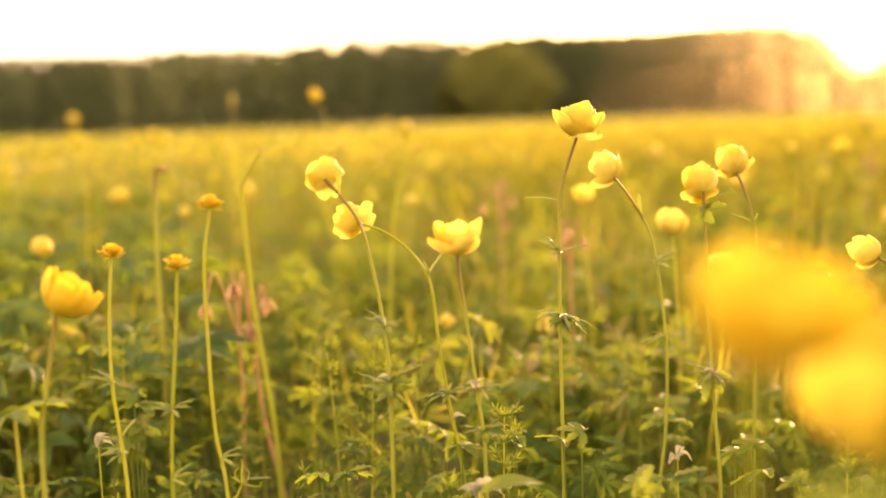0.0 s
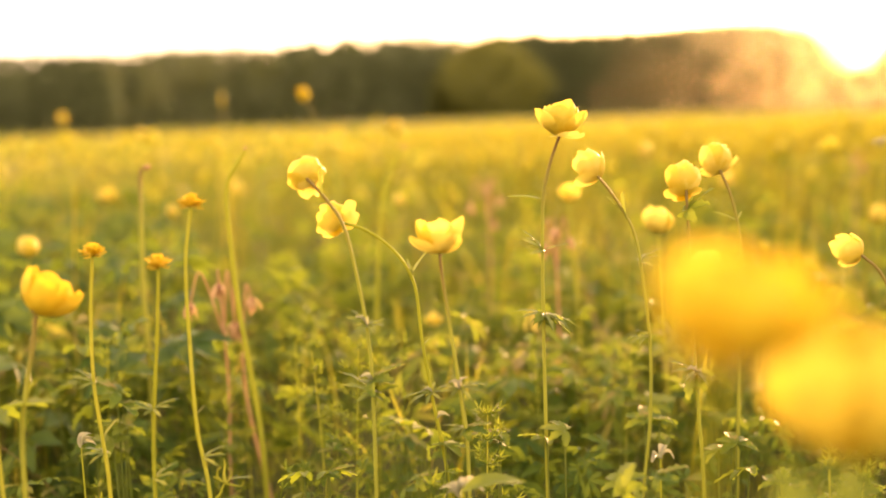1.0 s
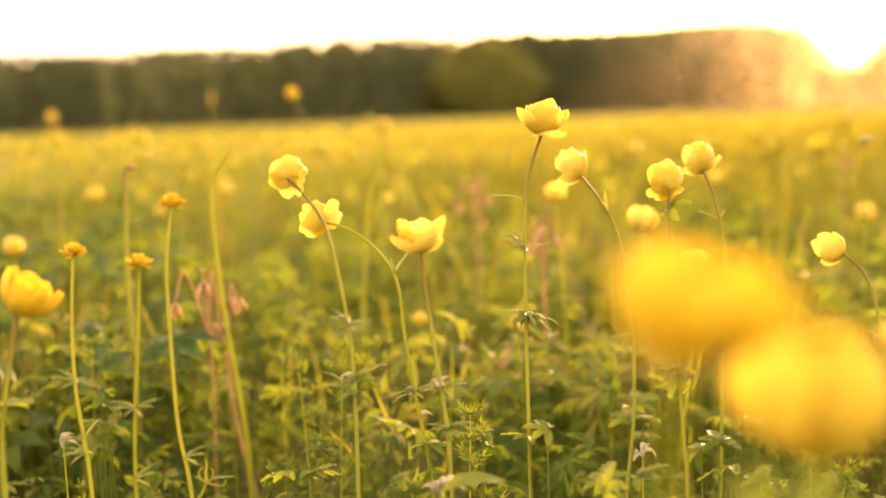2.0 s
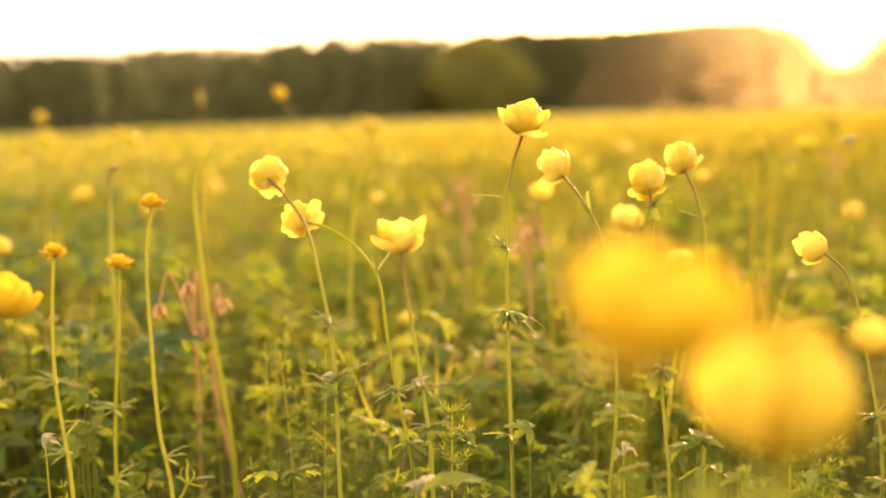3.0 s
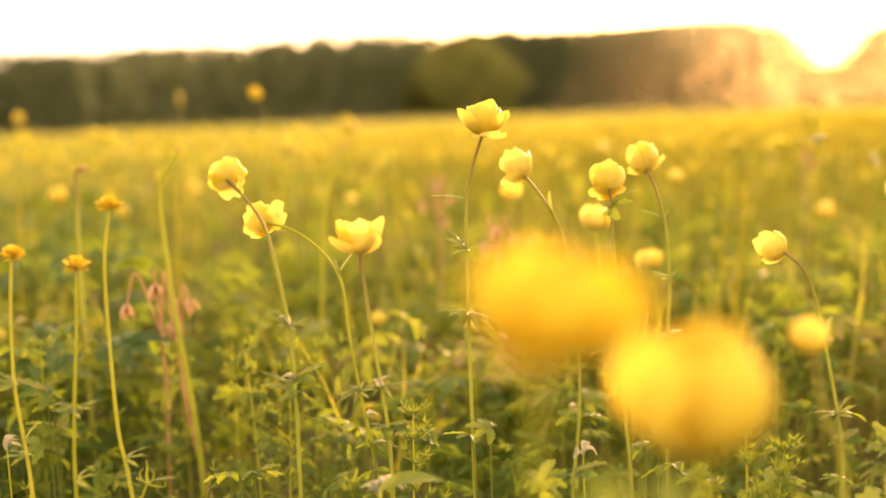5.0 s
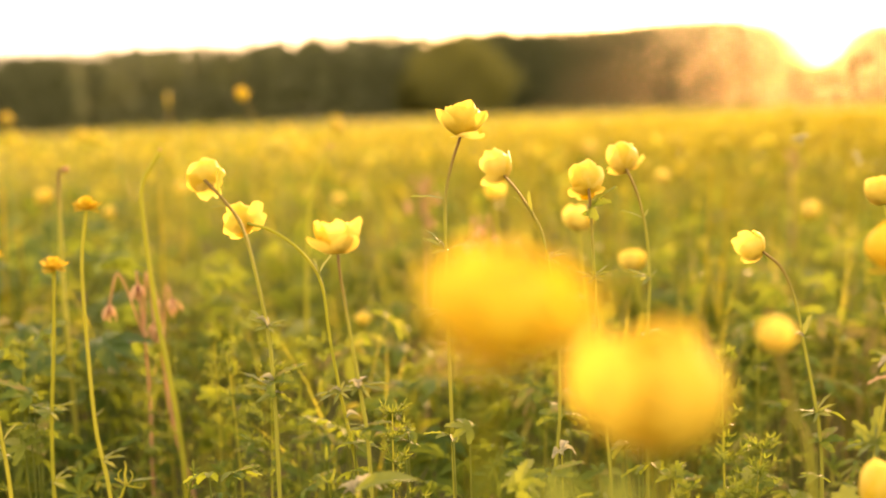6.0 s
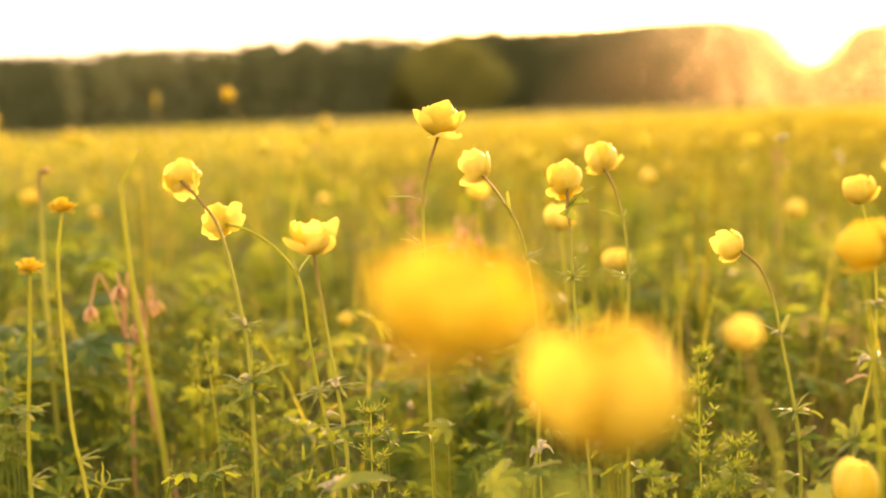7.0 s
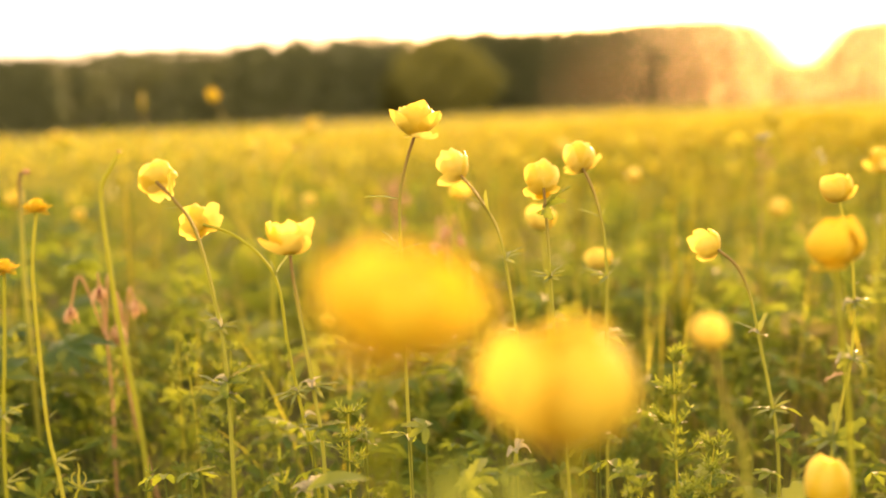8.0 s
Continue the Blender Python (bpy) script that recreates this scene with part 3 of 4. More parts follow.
globe_flower([(0.263, 1.045, 0.441), (0.273, 1.045, 0.417), (0.281, 1.045, 0.380), (0.283, 1.045, 0.331), (0.281, 1.045, 0.284)],
             (-0.1, 0.77, 0.64), 0.0158, (7, 144, 2.2, 0.92), "yellow globe flower with a thin curved stem",
             [(0.392, "b", -80, 25, 0.036), (0.392, "b", 70, 45, 0.018), (0.34, "t", -80, 20, 0.034), (0.34, "b", 80, 40, 0.02), (0.28, "w", 80, 5, 0.04)], 7, RED_STEM,
             petals=[(62, -4, 104, 1.94, 0.85, 0.2), (88, -4, 74, 1.76, 0.42, 0.7), (-125, -12, 60, 1.2, 0.5, 0.4), (-50, -4, 118, 2.15, 0.95, 0.1), (10, -4, 122, 2.2, 0.95, 0.1), (170, -8, 96, 1.5, 0.8, 0.3)])
globe_flower([(0.371, 0.995, 0.368), (0.388, 0.995, 0.352), (0.400, 0.995, 0.323), (0.408, 0.995, 0.283), (0.417, 0.995, 0.237), (0.424, 0.995, 0.185)],
             (-0.62, 0.75, 0.3), 0.0152, (7, 144, 2.2, 0.92), "round yellow globe flower nodding on a hooked stem",
             [(0.29, "b", -60, 35, 0.028), (0.29, "b", 50, 65, 0.03), (0.29, "b", 80, 10, 0.016), (0.225, "t", 75, 20, 0.03), (0.222, "t", -80, 5, 0.034), (0.225, "u", 75, 25, 0.04), (0.292, "k", -90, 25, 0.013), (0.2, "g", 60, 25, 0.036)], 8, RED_STEM,
             petals=[(38, -4, 104, 1.95, 0.42, 0.8), (-150, -8, 84, 1.5, 0.66, 0.4), (-70, -4, 112, 2.1, 0.85, 0.2), (100, -6, 104, 1.67, 0.8, 0.3)])
globe_flower([(0.505, 1.06, 0.399), (0.516, 1.06, 0.356), (0.520, 1.06, 0.302), (0.517, 1.06, 0.248), (0.508, 1.06, 0.205), (0.498, 1.06, 0.150)],
             (-0.05, 0.5, 0.86), 0.0175, (7, 150, 2.3, 0.92), "yellow globe flower above several stem leaves",
             [(0.30, "t", -85, 10, 0.026), (0.30, "t", 80, 10, 0.024), (0.25, "w", -60, 20, 0.036), (0.25, "t", 85, 5, 0.036), (0.17, "w", 60, 25, 0.05), (0.17, "t", -85, 5, 0.04), (0.235, "d", -70, 10, 0.03), (0.3, "k", -90, 5, 0.018), (0.25, "k", -100, 15, 0.022), (0.3, "k", 90, 5, 0.016)], 9,
             petals=[(180, -6, 134, 2.0, 0.95, 0.2), (90, -6, 126, 2.1, 0.9, 0.2), (-90, -6, 122, 2.1, 0.9, 0.2), (-118, -10, 66, 1.35, 0.36, 0.8)])

# ---- globe flowers close to the lens ----
globe_flower([(0.357, 0.70, 0.393), (0.359, 0.70, 0.36), (0.365, 0.70, 0.30), (0.37, 0.70, 0.2)], (-0.08, 0.1, 1), 0.0198, (7, 168, 2.65, 0.92),
             "large round yellow globe flower with drooping outer sepals", [], 10, None, 1.0, 0.76, DEEP_PETAL,
             petals=[(190, -6, 160, 2.5, 1.0, 0.1), (120, -6, 150, 2.5, 0.95, 0.1), (-100, -8, 138, 2.5, 0.85, 0.1), (-50, -6, 150, 2.5, 0.9, 0.1), (140, -25, 40, 1.3, 0.6, 0.3)])
globe_flower([(0.087, 0.341, 0.429), (0.083, 0.343, 0.41), (0.082, 0.345, 0.37), (0.079, 0.35, 0.2)], (0.12, -0.02, 1), 0.0196, (6, 170, 2.7, 0.93),
             "large yellow globe flower standing tall and close", [], 11, None, 0.9, 0.75, DEEP_PETAL,
             petals=[(95, -12, 112, 2.3, 0.9, 0.2), (20, -8, 128, 2.5, 0.9, 0.2), (-50, -10, 120, 2.4, 0.9, 0.2), (180, -12, 130, 2.2, 0.95, 0.2), (-110, -14, 96, 2.2, 0.8, 0.3), (140, -30, 40, 1.5, 0.7, 0.3)])
globe_flower([(0.1455, 0.406, 0.3812), (0.1465, 0.407, 0.36), (0.1485, 0.412, 0.3), (0.1535, 0.422, 0.15)], (0.02, -0.1, 1), 0.0292, (8, 172, 2.75, 1.0),
             "large yellow globe flower below a taller neighbour", [], 12, None, 0.9, 0.76, DEEP_PETAL,
             petals=[(110, -12, 130, 2.55, 0.76, 0.05), (-94, -8, 166, 2.7, 0.85, 0.05), (178, -4, 160, 2.5, 0.7, 0.1), (25, -4, 160, 2.5, 0.7, 0.1), (-42, -4, 160, 2.5, 0.7, 0.1)])
globe_flower([(0.243, 0.574, 0.375), (0.247, 0.576, 0.36), (0.253, 0.578, 0.338), (0.262, 0.58, 0.308)], (-0.1, 0, 1), 0.0106, "m",
             "small closed yellow globe flower bud on a slanting stem", [], 13, RED_STEM, 1.0, 0.9)
globe_flower([(0.358, 0.72, 0.232), (0.359, 0.72, 0.21), (0.362, 0.722, 0.16), (0.364, 0.725, 0.08)], (0.05, 0, 1), 0.0165, "mm",
             "short closed yellow globe flower low among leaves", [], 14, None, 1.0, 1.1)
globe_flower([(-0.262, 0.80, 0.37), (-0.266, 0.80, 0.349), (-0.273, 0.80, 0.314), (-0.278, 0.80, 0.274)], (0.62, 0.1, 1), 0.0182, (6, 165, 2.5, 0.9),
             "wide yellow globe flower with a reddish stem", [], 15, RED_STEM, 1.2, 0.86, DEEP_PETAL,
             petals=[(95, -4, 112, 2.2, 0.9, 0.05), (-85, -6, 108, 2.3, 0.9, 0.05), (180, -4, 120, 2.2, 1.0, 0.05), (140, -4, 124, 2.1, 0.9, 0.05), (-130, -4, 118, 2.2, 0.9, 0.05), (10, -4, 120, 2.2, 1.0, 0.05)])

# ---- globe flowers a little further back ----
for i, (x, y, z, r, kinds, axis) in enumerate((
        (-0.582, 2.07, 0.357, 0.017, "cm", (0, 0, 1)), (-0.447, 2.0, 0.335, 0.012, "cc", (0.1, 0, 1)), (-0.477, 2.8, 0.325, 0.017, "cmf", (0, 0.2, 1)),
        (-0.519, 1.5, 0.329, 0.016, "cm", (-0.1, 0, 1)), (-0.951, 3.0, 0.505, 0.0155, "cm", (0, 0, 1)), (-0.649, 2.6, 0.467, 0.012, "cm", (0.1, 0, 1)),
        (-0.072, 2.44, 0.462, 0.017, "cm", (0, 0, 1)), (0.488, 2.6, 0.39, 0.02, "cm", (0, 0, 1)), (0.176, 1.45, 0.386, 0.0135, "of", (0.1, -0.2, 1)),
        (0.259, 1.3, 0.358, 0.0165, "cmo", (0, 0, 1)), (0.352, 1.45, 0.288, 0.0165, "cmo", (0, 0.2, 1)), (0.741, 1.9, 0.298, 0.0185, "cm", (0, 0, 1)),
        (0.519, 2.0, 0.36, 0.0145, "cm", (0, 0, 1)), (-0.053, 2.0, 0.342, 0.013, "cm", (0.2, 0, 1)), (0.004, 1.5, 0.225, 0.0105, "cmf", (0, -0.3, 1)),
        (0.678, 1.35, 0.405, 0.0175, "mof", (0, 0.2, 1)))):
    rnd = random.Random(60 + i)
    dx = rnd.uniform(-0.03, 0.03)
    globe_flower([(x, y, z), (x + dx * 0.4, y, z - 0.06), (x + dx, y + 0.01, z * 0.5), (x + dx * 1.2, y + 0.01, z * 0.25)], axis, r, kinds,
                 "yellow globe flower among the meadow's blurred greenery", [(z * 0.7, "t", rnd.uniform(0, 360), 10, 0.032), (z * 0.6, "w", rnd.uniform(0, 360), 10, 0.045)], 20 + i)
globe_flower([(-0.222, 2.136, 0.53), (-0.209, 2.136, 0.505), (-0.185, 2.136, 0.45), (-0.16, 2.14, 0.25)], (-0.4, 0, 1), 0.0165, "cc",
             "orange-yellow globe flower bud above the other flowers", [], 50, RED_STEM, 1.0, 0.9, GOLDEN)


# ---- buttercups and bare stalks ----
STRAPS = [mesh_of("narrow_petal", *sepal(th, th + 18, ln, 0.2, sd, 4, 6, point=0.1, cup=0.0), DEEP_PETAL)
          for th, ln, sd in ((8, 1.0, 71), (28, 1.0, 72), (48, 0.95, 73), (66, 0.9, 74), (-14, 0.8, 75))]


def buttercup(pts, r, axis, label, seed, leaves=()):
    """A small tufted flower: narrow petals spreading from a short cup."""
    ob, line = stalk("buttercup", pts, label, "flower", "buttercups", 0.0012, 0.0017)
    rnd = random.Random(seed)
    head = part("flower_head", CORE, ob, "", aim(line[0], axis, rnd.uniform(0, 6), r * 0.98) @ Matrix.Diagonal((1.0, 1.0, 0.92, 1)))
    for k in range(64):
        m = Matrix.Rotation(k * 2.4 + rnd.uniform(-0.2, 0.2), 4, "Z") @ Matrix.Rotation(radians(rnd.uniform(-14, 14)), 4, "X") @ Matrix.Scale(rnd.uniform(0.75, 1.05), 4)
        part("petal", STRAPS[4] if k > 57 else STRAPS[k % 4], head, "", m)
    for i, (z, kind, heading, rise, size) in enumerate(leaves):
        place_leaf(ob, on_line(line, z), kind, heading, rise + 15, size * 0.66, i)
    return ob


buttercup([(-0.245, 0.876, 0.400), (-0.249, 0.876, 0.355), (-0.250, 0.876, 0.303), (-0.246, 0.876, 0.259), (-0.243, 0.876, 0.219)], 0.0115, (0, 0.05, 1),
          "small flat yellow flower on a thin green stem", 1, [(0.30, "t", -80, 35, 0.03), (0.26, "b", 60, 40, 0.03), (0.25, "t", -70, 10, 0.03)])
buttercup([(-0.191, 0.853, 0.393), (-0.195, 0.853, 0.341), (-0.201, 0.853, 0.277), (-0.203, 0.853, 0.222)], 0.0115, (0.03, 0.05, 1),
          "small flat yellow flower beside a taller one", 2, [(0.335, "b", -50, 60, 0.014), (0.29, "t", 80, 20, 0.03), (0.29, "t", -80, 20, 0.025), (0.235, "t", 60, 30, 0.03)])
buttercup([(-0.167, 0.86, 0.435), (-0.173, 0.86, 0.393), (-0.173, 0.86, 0.330), (-0.171, 0.86, 0.270), (-0.164, 0.86, 0.218)], 0.0115, (0.02, 0.05, 1),
          "tall slender yellow flower on a smooth green stem", 3, [(0.28, "b", 70, 35, 0.016), (0.25, "t", 60, 20, 0.03)])


def bare_stalk(pts, label, mat, tip, tall=1.6, bristles=5):
    ob, line = stalk("bare_stalk", pts, label, "stalk", "bare stalks", 0.0017, 0.0032, mat)
    part("seed_head", mesh_of("seed_head", *strewn((BALL[0] * (1, 1, tall), BALL[1]), np.array([tuple(line[0])]), np.eye(3)[None], [tip]), GRASS if tall > 5 else DRY), ob)
    for k in range(bristles):
        m = aim(line[0], (math.cos(k * 1.3), math.sin(k * 1.3), 0.4), 0, tip * 2.2)
        part("bristle", BRISTLE, ob, "", m)
    return ob


BRISTLE = mesh_of("bristle", *tube(spline([(0, 0, 0), (0, 0.08, 0.4), (0, 0.3, 0.7)], 3), 0.04, 0.015, 4), DRY)
bare_stalk([(-0.177, 1.168, 0.467), (-0.1865, 1.168, 0.453), (-0.1945, 1.168, 0.441), (-0.198, 1.168, 0.424), (-0.197, 1.168, 0.393), (-0.194, 1.168, 0.347), (-0.190, 1.168, 0.301), (-0.182, 1.168, 0.243), (-0.174, 1.168, 0.171)],
           "tall bare yellowish stalk with a hooked tip", STEM, 0.009, 1.6, 0)
bare_stalk([(-0.300, 1.268, 0.446), (-0.304, 1.268, 0.449), (-0.3085, 1.268, 0.440), (-0.310, 1.268, 0.399), (-0.311, 1.268, 0.368), (-0.312, 1.268, 0.325), (-0.311, 1.268, 0.262)],
           "bare yellowish stalk with a pale curled seed head", RED_STEM, 0.02, 1.3, 0)
bare_stalk([(-0.537, 3.0, 0.53), (-0.535, 3.0, 0.49), (-0.515, 3.0, 0.42), (-0.49, 3.0, 0.25)], "tall stalk with a long yellowish brown seed spike", RED_STEM, 0.026, 7.5, 0)
bare_stalk([(-0.03, 1.5, 0.455), (-0.045, 1.5, 0.43), (-0.06, 1.5, 0.38), (-0.07, 1.5, 0.25)], "thin bare stalk with a tiny dark bud", STEM, 0.007)


# ---- wilted avens ----
DARK_CORE = mesh_of("withered_core", BALL[0] * (2.2, 2.2, 4.5), BALL[1], shader("withered_core", 0.7, 0.2)[0])
DARK_CORE.materials[0].node_tree.nodes["Principled BSDF"].inputs["Base Color"].default_value = (0.14, 0.03, 0.02, 1)


def wilted_flower(x, y, h, heads, label, seed, thick=1.0, lean=0.003):
    rnd = random.Random(seed)
    ob = thing("wilted_flower", x, y, label, "flower", "wilted flowers")
    part("stem", mesh_of("stem", *tube(spline([(0, 0, h * 0.85), (0.004, 0, h * 0.55), (0.45 * lean, 0, h * 0.3), (lean, 0, 0)]), 0.0014 * thick, 0.002 * thick), DRY), ob)
    for dx, dz in heads:
        top = Vector((dx * 0.6, rnd.uniform(-0.01, 0.01), h * 0.85 + max(dz, 0) + 0.018))
        tip = Vector((dx, top.y, h * 0.85 + dz))
        part("flower_stalk", mesh_of("flower_stalk", *tube(spline([(0.002, 0, h * 0.7), tuple(top * 0.98), tuple(tip)], 6), 0.0011, 0.001, 6), DRY), ob)
        head = part("flower_head", DARK_CORE, ob, "", aim(tip, (dx * 4, 0, -1), rnd.uniform(0, 6), 0.0085))
        for k in range(8):
            part("sepal", WILT[k % 2], head, "", Matrix.Rotation(k * 0.785, 4, "Z") @ Matrix.Rotation(radians(rnd.uniform(-25, 25)), 4, "X") @ Matrix.Diagonal((rnd.uniform(0.7, 1.2), 1, rnd.uniform(0.8, 1.4), 1)))
    return ob


WILT = [mesh_of("wilted_sepal", *sepal(10, 110, 2.0, 0.4, s, 5, 6, point=0.6), DRY) for s in (20, 21)]
wilted_flower(-0.222, 1.234, 0.385, [(0.0, 0.0), (-0.03, -0.02), (0.012, -0.045)], "wilted reddish brown nodding flowers on a hairy stem", 1)
wilted_flower(-0.206, 1.25, 0.36, [(0.012, 0.0), (-0.006, -0.03)], "wilted pinkish brown flower cluster", 2, 1.35, 0.045)
wilted_flower(0.095, 1.9, 0.45, [(0.0, 0.0), (0.02, -0.02), (-0.025, -0.03), (0.01, -0.06)], "pinkish wilted flowers blurred among greenery", 3)
wilted_flower(0.814, 2.2, 0.47, [(0.0, 0.0), (0.015, -0.015)], "pale wilted flower above the blurred meadow", 5)
wilted_flower(0.155, 1.42, 0.42, [(0.0, 0.0), (0.018, -0.012), (-0.012, -0.02)], "pale wilted flower cluster under yellow blooms", 4)


# ---- bedstraw and tendril ----
def whorl(rnd, c, d, n, ln):
    fr, q = [], Vector(d).to_track_quat("Z", "Y").to_matrix()
    for k in range(n):
        a = 2 * math.pi * k / n + rnd.uniform(-0.2, 0.2)
        v, t = NEEDLE
        m = q @ Matrix.Rotation(a, 3, "Z") @ Matrix.Rotation(radians(rnd.uniform(45, 95)), 3, "X")
        fr.append((np.array([tuple(c + m @ (Vector(p) * ln)) for p in v]), t))
    return fr


NEEDLE = blade_form(2, 0.09, 0.3)


def bedstraw(x, y, h, lean, label, seed, dense=1.0):
    rnd = random.Random(seed)
    ob = thing("bedstraw", x, y, label, "plant", "bedstraw plants")
    line = spline([(0, 0, 0), (lean * 0.2, 0, h * 0.35), (lean * 0.55, 0.005, h * 0.7), (lean, 0, h)], 7)
    part("stem", mesh_of("stem", *tube(line, 0.0012, 0.0006, 6), STEM), ob)
    fr = []
    for i in range(5, len(line), 2):
        s = i / len(line)
        fr += whorl(rnd, line[i], (0, 0, 1), 7, 0.0135 * (1.3 - 0.6 * s))
        for side in range(int(1.6 * dense + rnd.uniform(0, 1))):
            a = rnd.uniform(0, 6.3)
            ln = 0.042 * (1.15 - s) * rnd.uniform(0.7, 1.2)
            tip = line[i] + Vector((math.cos(a) * ln, math.sin(a) * ln, ln * 0.7))
            br = spline([tuple(line[i]), tuple((line[i] + tip) / 2 + Vector((0, 0, -0.002))), tuple(tip)], 3)
            fr.append(tube(br, 0.0006, 0.0004, 4))
            for p in br[2::2]:
                fr += whorl(rnd, p, (math.cos(a), math.sin(a), 1), 6, 0.009)
    tagged(part("foliage", mesh_of("foliage", *join(fr), SHOOT), ob), kind="stuff")
    return ob


bedstraw(0.300, 0.85, 0.305, -0.006, "upright bedstraw plant with whorls of narrow leaves", 1, 3.2)
bedstraw(0.315, 0.86, 0.235, 0.012, "short bedstraw plant beside a taller one", 2, 2.6)
bedstraw(0.275, 0.84, 0.225, -0.02, "leaning bedstraw plant with yellow-green whorls", 3)
for i, (x, y, h, l) in enumerate(((-0.075, 0.97, 0.285, 0.01), (-0.1, 1.0, 0.28, -0.012), (-0.06, 1.06, 0.265, 0.015), (-0.14, 1.1, 0.27, 0.0), (0.043, 0.83, 0.256, 0.004), (-0.2, 1.15, 0.27, -0.01),
                                  (-0.33, 1.05, 0.28, 0.01), (0.2, 1.1, 0.24, 0.01), (0.12, 1.12, 0.25, -0.01), (0.45, 1.15, 0.25, 0.0))):
    bedstraw(x, y + 0.1, h, l, "bedstraw plant with fine yellow-green whorls", 10 + i, 1.8)

tend = thing("tendril_shoot", -0.1545, 0.87, "curled green tendril shoot above the leaves", "plant")
part("stem", mesh_of("stem", *tube(spline([(0, 0, 0.226), (-0.004, 0, 0.217), (-0.009, 0, 0.2), (-0.008, 0, 0.1), (-0.004, 0, 0)]), 0.0009, 0.0013), STEM), tend)
for line, r0, r1 in (([(0, 0, 0.226), (-0.0004, 0, 0.233), (0.0006, 0, 0.239), (0.0, 0, 0.244)], 0.0014, 0.0004),
                     ([(0, 0, 0.225), (-0.005, 0.001, 0.229), (-0.0055, 0.001, 0.234), (-0.003, 0, 0.237)], 0.0009, 0.0005),
                     ([(0, 0, 0.225), (0.0035, -0.001, 0.228), (0.0052, 0, 0.233), (0.003, 0, 0.237)], 0.0007, 0.0003),
                     ([(0, 0, 0.225), (-0.004, 0.002, 0.227), (-0.009, 0.002, 0.23)], 0.0009, 0.0005),
                     ([(0, 0, 0.225), (0.006, -0.002, 0.224), (0.013, -0.003, 0.2235), (0.0145, -0.003, 0.227)], 0.0009, 0.0005)):
    part("tendril", mesh_of("tendril", *tube(spline(line, 5), r0, r1, 6), STEM), tend)
place_leaf(tend, (0.001, 0, 0.226), "b", 92, 14, 0.021)

# ---- broad leaves near the lower edge ----
for x, y, z, kind, heading, rise, size, label in (
        (0.023, 0.79, 0.238, "u", 84, 34, 0.04, "broad arched yellow-green leaf low in the meadow"), (0.134, 0.80, 0.232, "f", 62, 70, 0.021, "upright lobed leaf with sunlit edges"),
        (0.150, 0.82, 0.216, "f", -70, 62, 0.02, "lobed leaf lit from behind beside another"), (0.36, 0.80, 0.19, "f", 40, 45, 0.04, "spreading palmate leaf in sunlight"),
        (-0.295, 0.80, 0.30, "w", 100, 25, 0.045, "lobed leaf catching light at its edges"),
        (0.1, 0.325, 0.374, "f", 10, 82, 0.025, "yellow-green lobed leaf close by, out of focus"), (0.121, 0.335, 0.37, "f", -20, 78, 0.025, "yellow-green lobed leaf close by, out of focus")):
    ob = thing("basal_leaf", x, y, label, "leaf", "basal leaves")
    part("leaf_stalk", mesh_of("leaf_stalk", *tube(spline([(0, 0, z), (0.002, 0.002, z * 0.6), (0, 0.006, 0)]), 0.0011, 0.0015, 6), STEM), ob)
    place_leaf(ob, (0, 0, z), kind, heading, rise, size, 0, 12 if kind == "u" else 0)

# ---- lobed herbs between the flowers, and young folded leaves at the stems ----
def herb(x, y, z, kinds, size, seed):
    rnd = random.Random(seed)
    ob = thing("meadow_herb", x, y, "leafy herb with lobed leaves, sunlit from behind" if "f" in kinds else "dark green herb with toothed palmate leaves", "plant", "meadow herbs")
    for k, kind in enumerate(kinds * 2):
        dx, dy, dz = (0, 0, 0) if k == 0 else (rnd.uniform(-0.8, 0.8) * size, rnd.uniform(-0.5, 0.7) * size, rnd.uniform(-1.1, 0.1) * size)
        top = Vector((dx, dy, z + dz))
        part("leaf_stalk", mesh_of("leaf_stalk", *tube(spline([tuple(top), (dx * 0.8, dy * 0.8, (z + dz) * 0.6), (0, 0, 0)], 4), 0.0007, 0.001, 5), STEM_LEAF), ob)
        place_leaf(ob, top, kind, rnd.uniform(-130, 130), rnd.uniform(-15, 40), size * rnd.uniform(0.6, 1.0), k + seed, rnd.uniform(-40, 40) if kind == "f" else 0)
    return ob


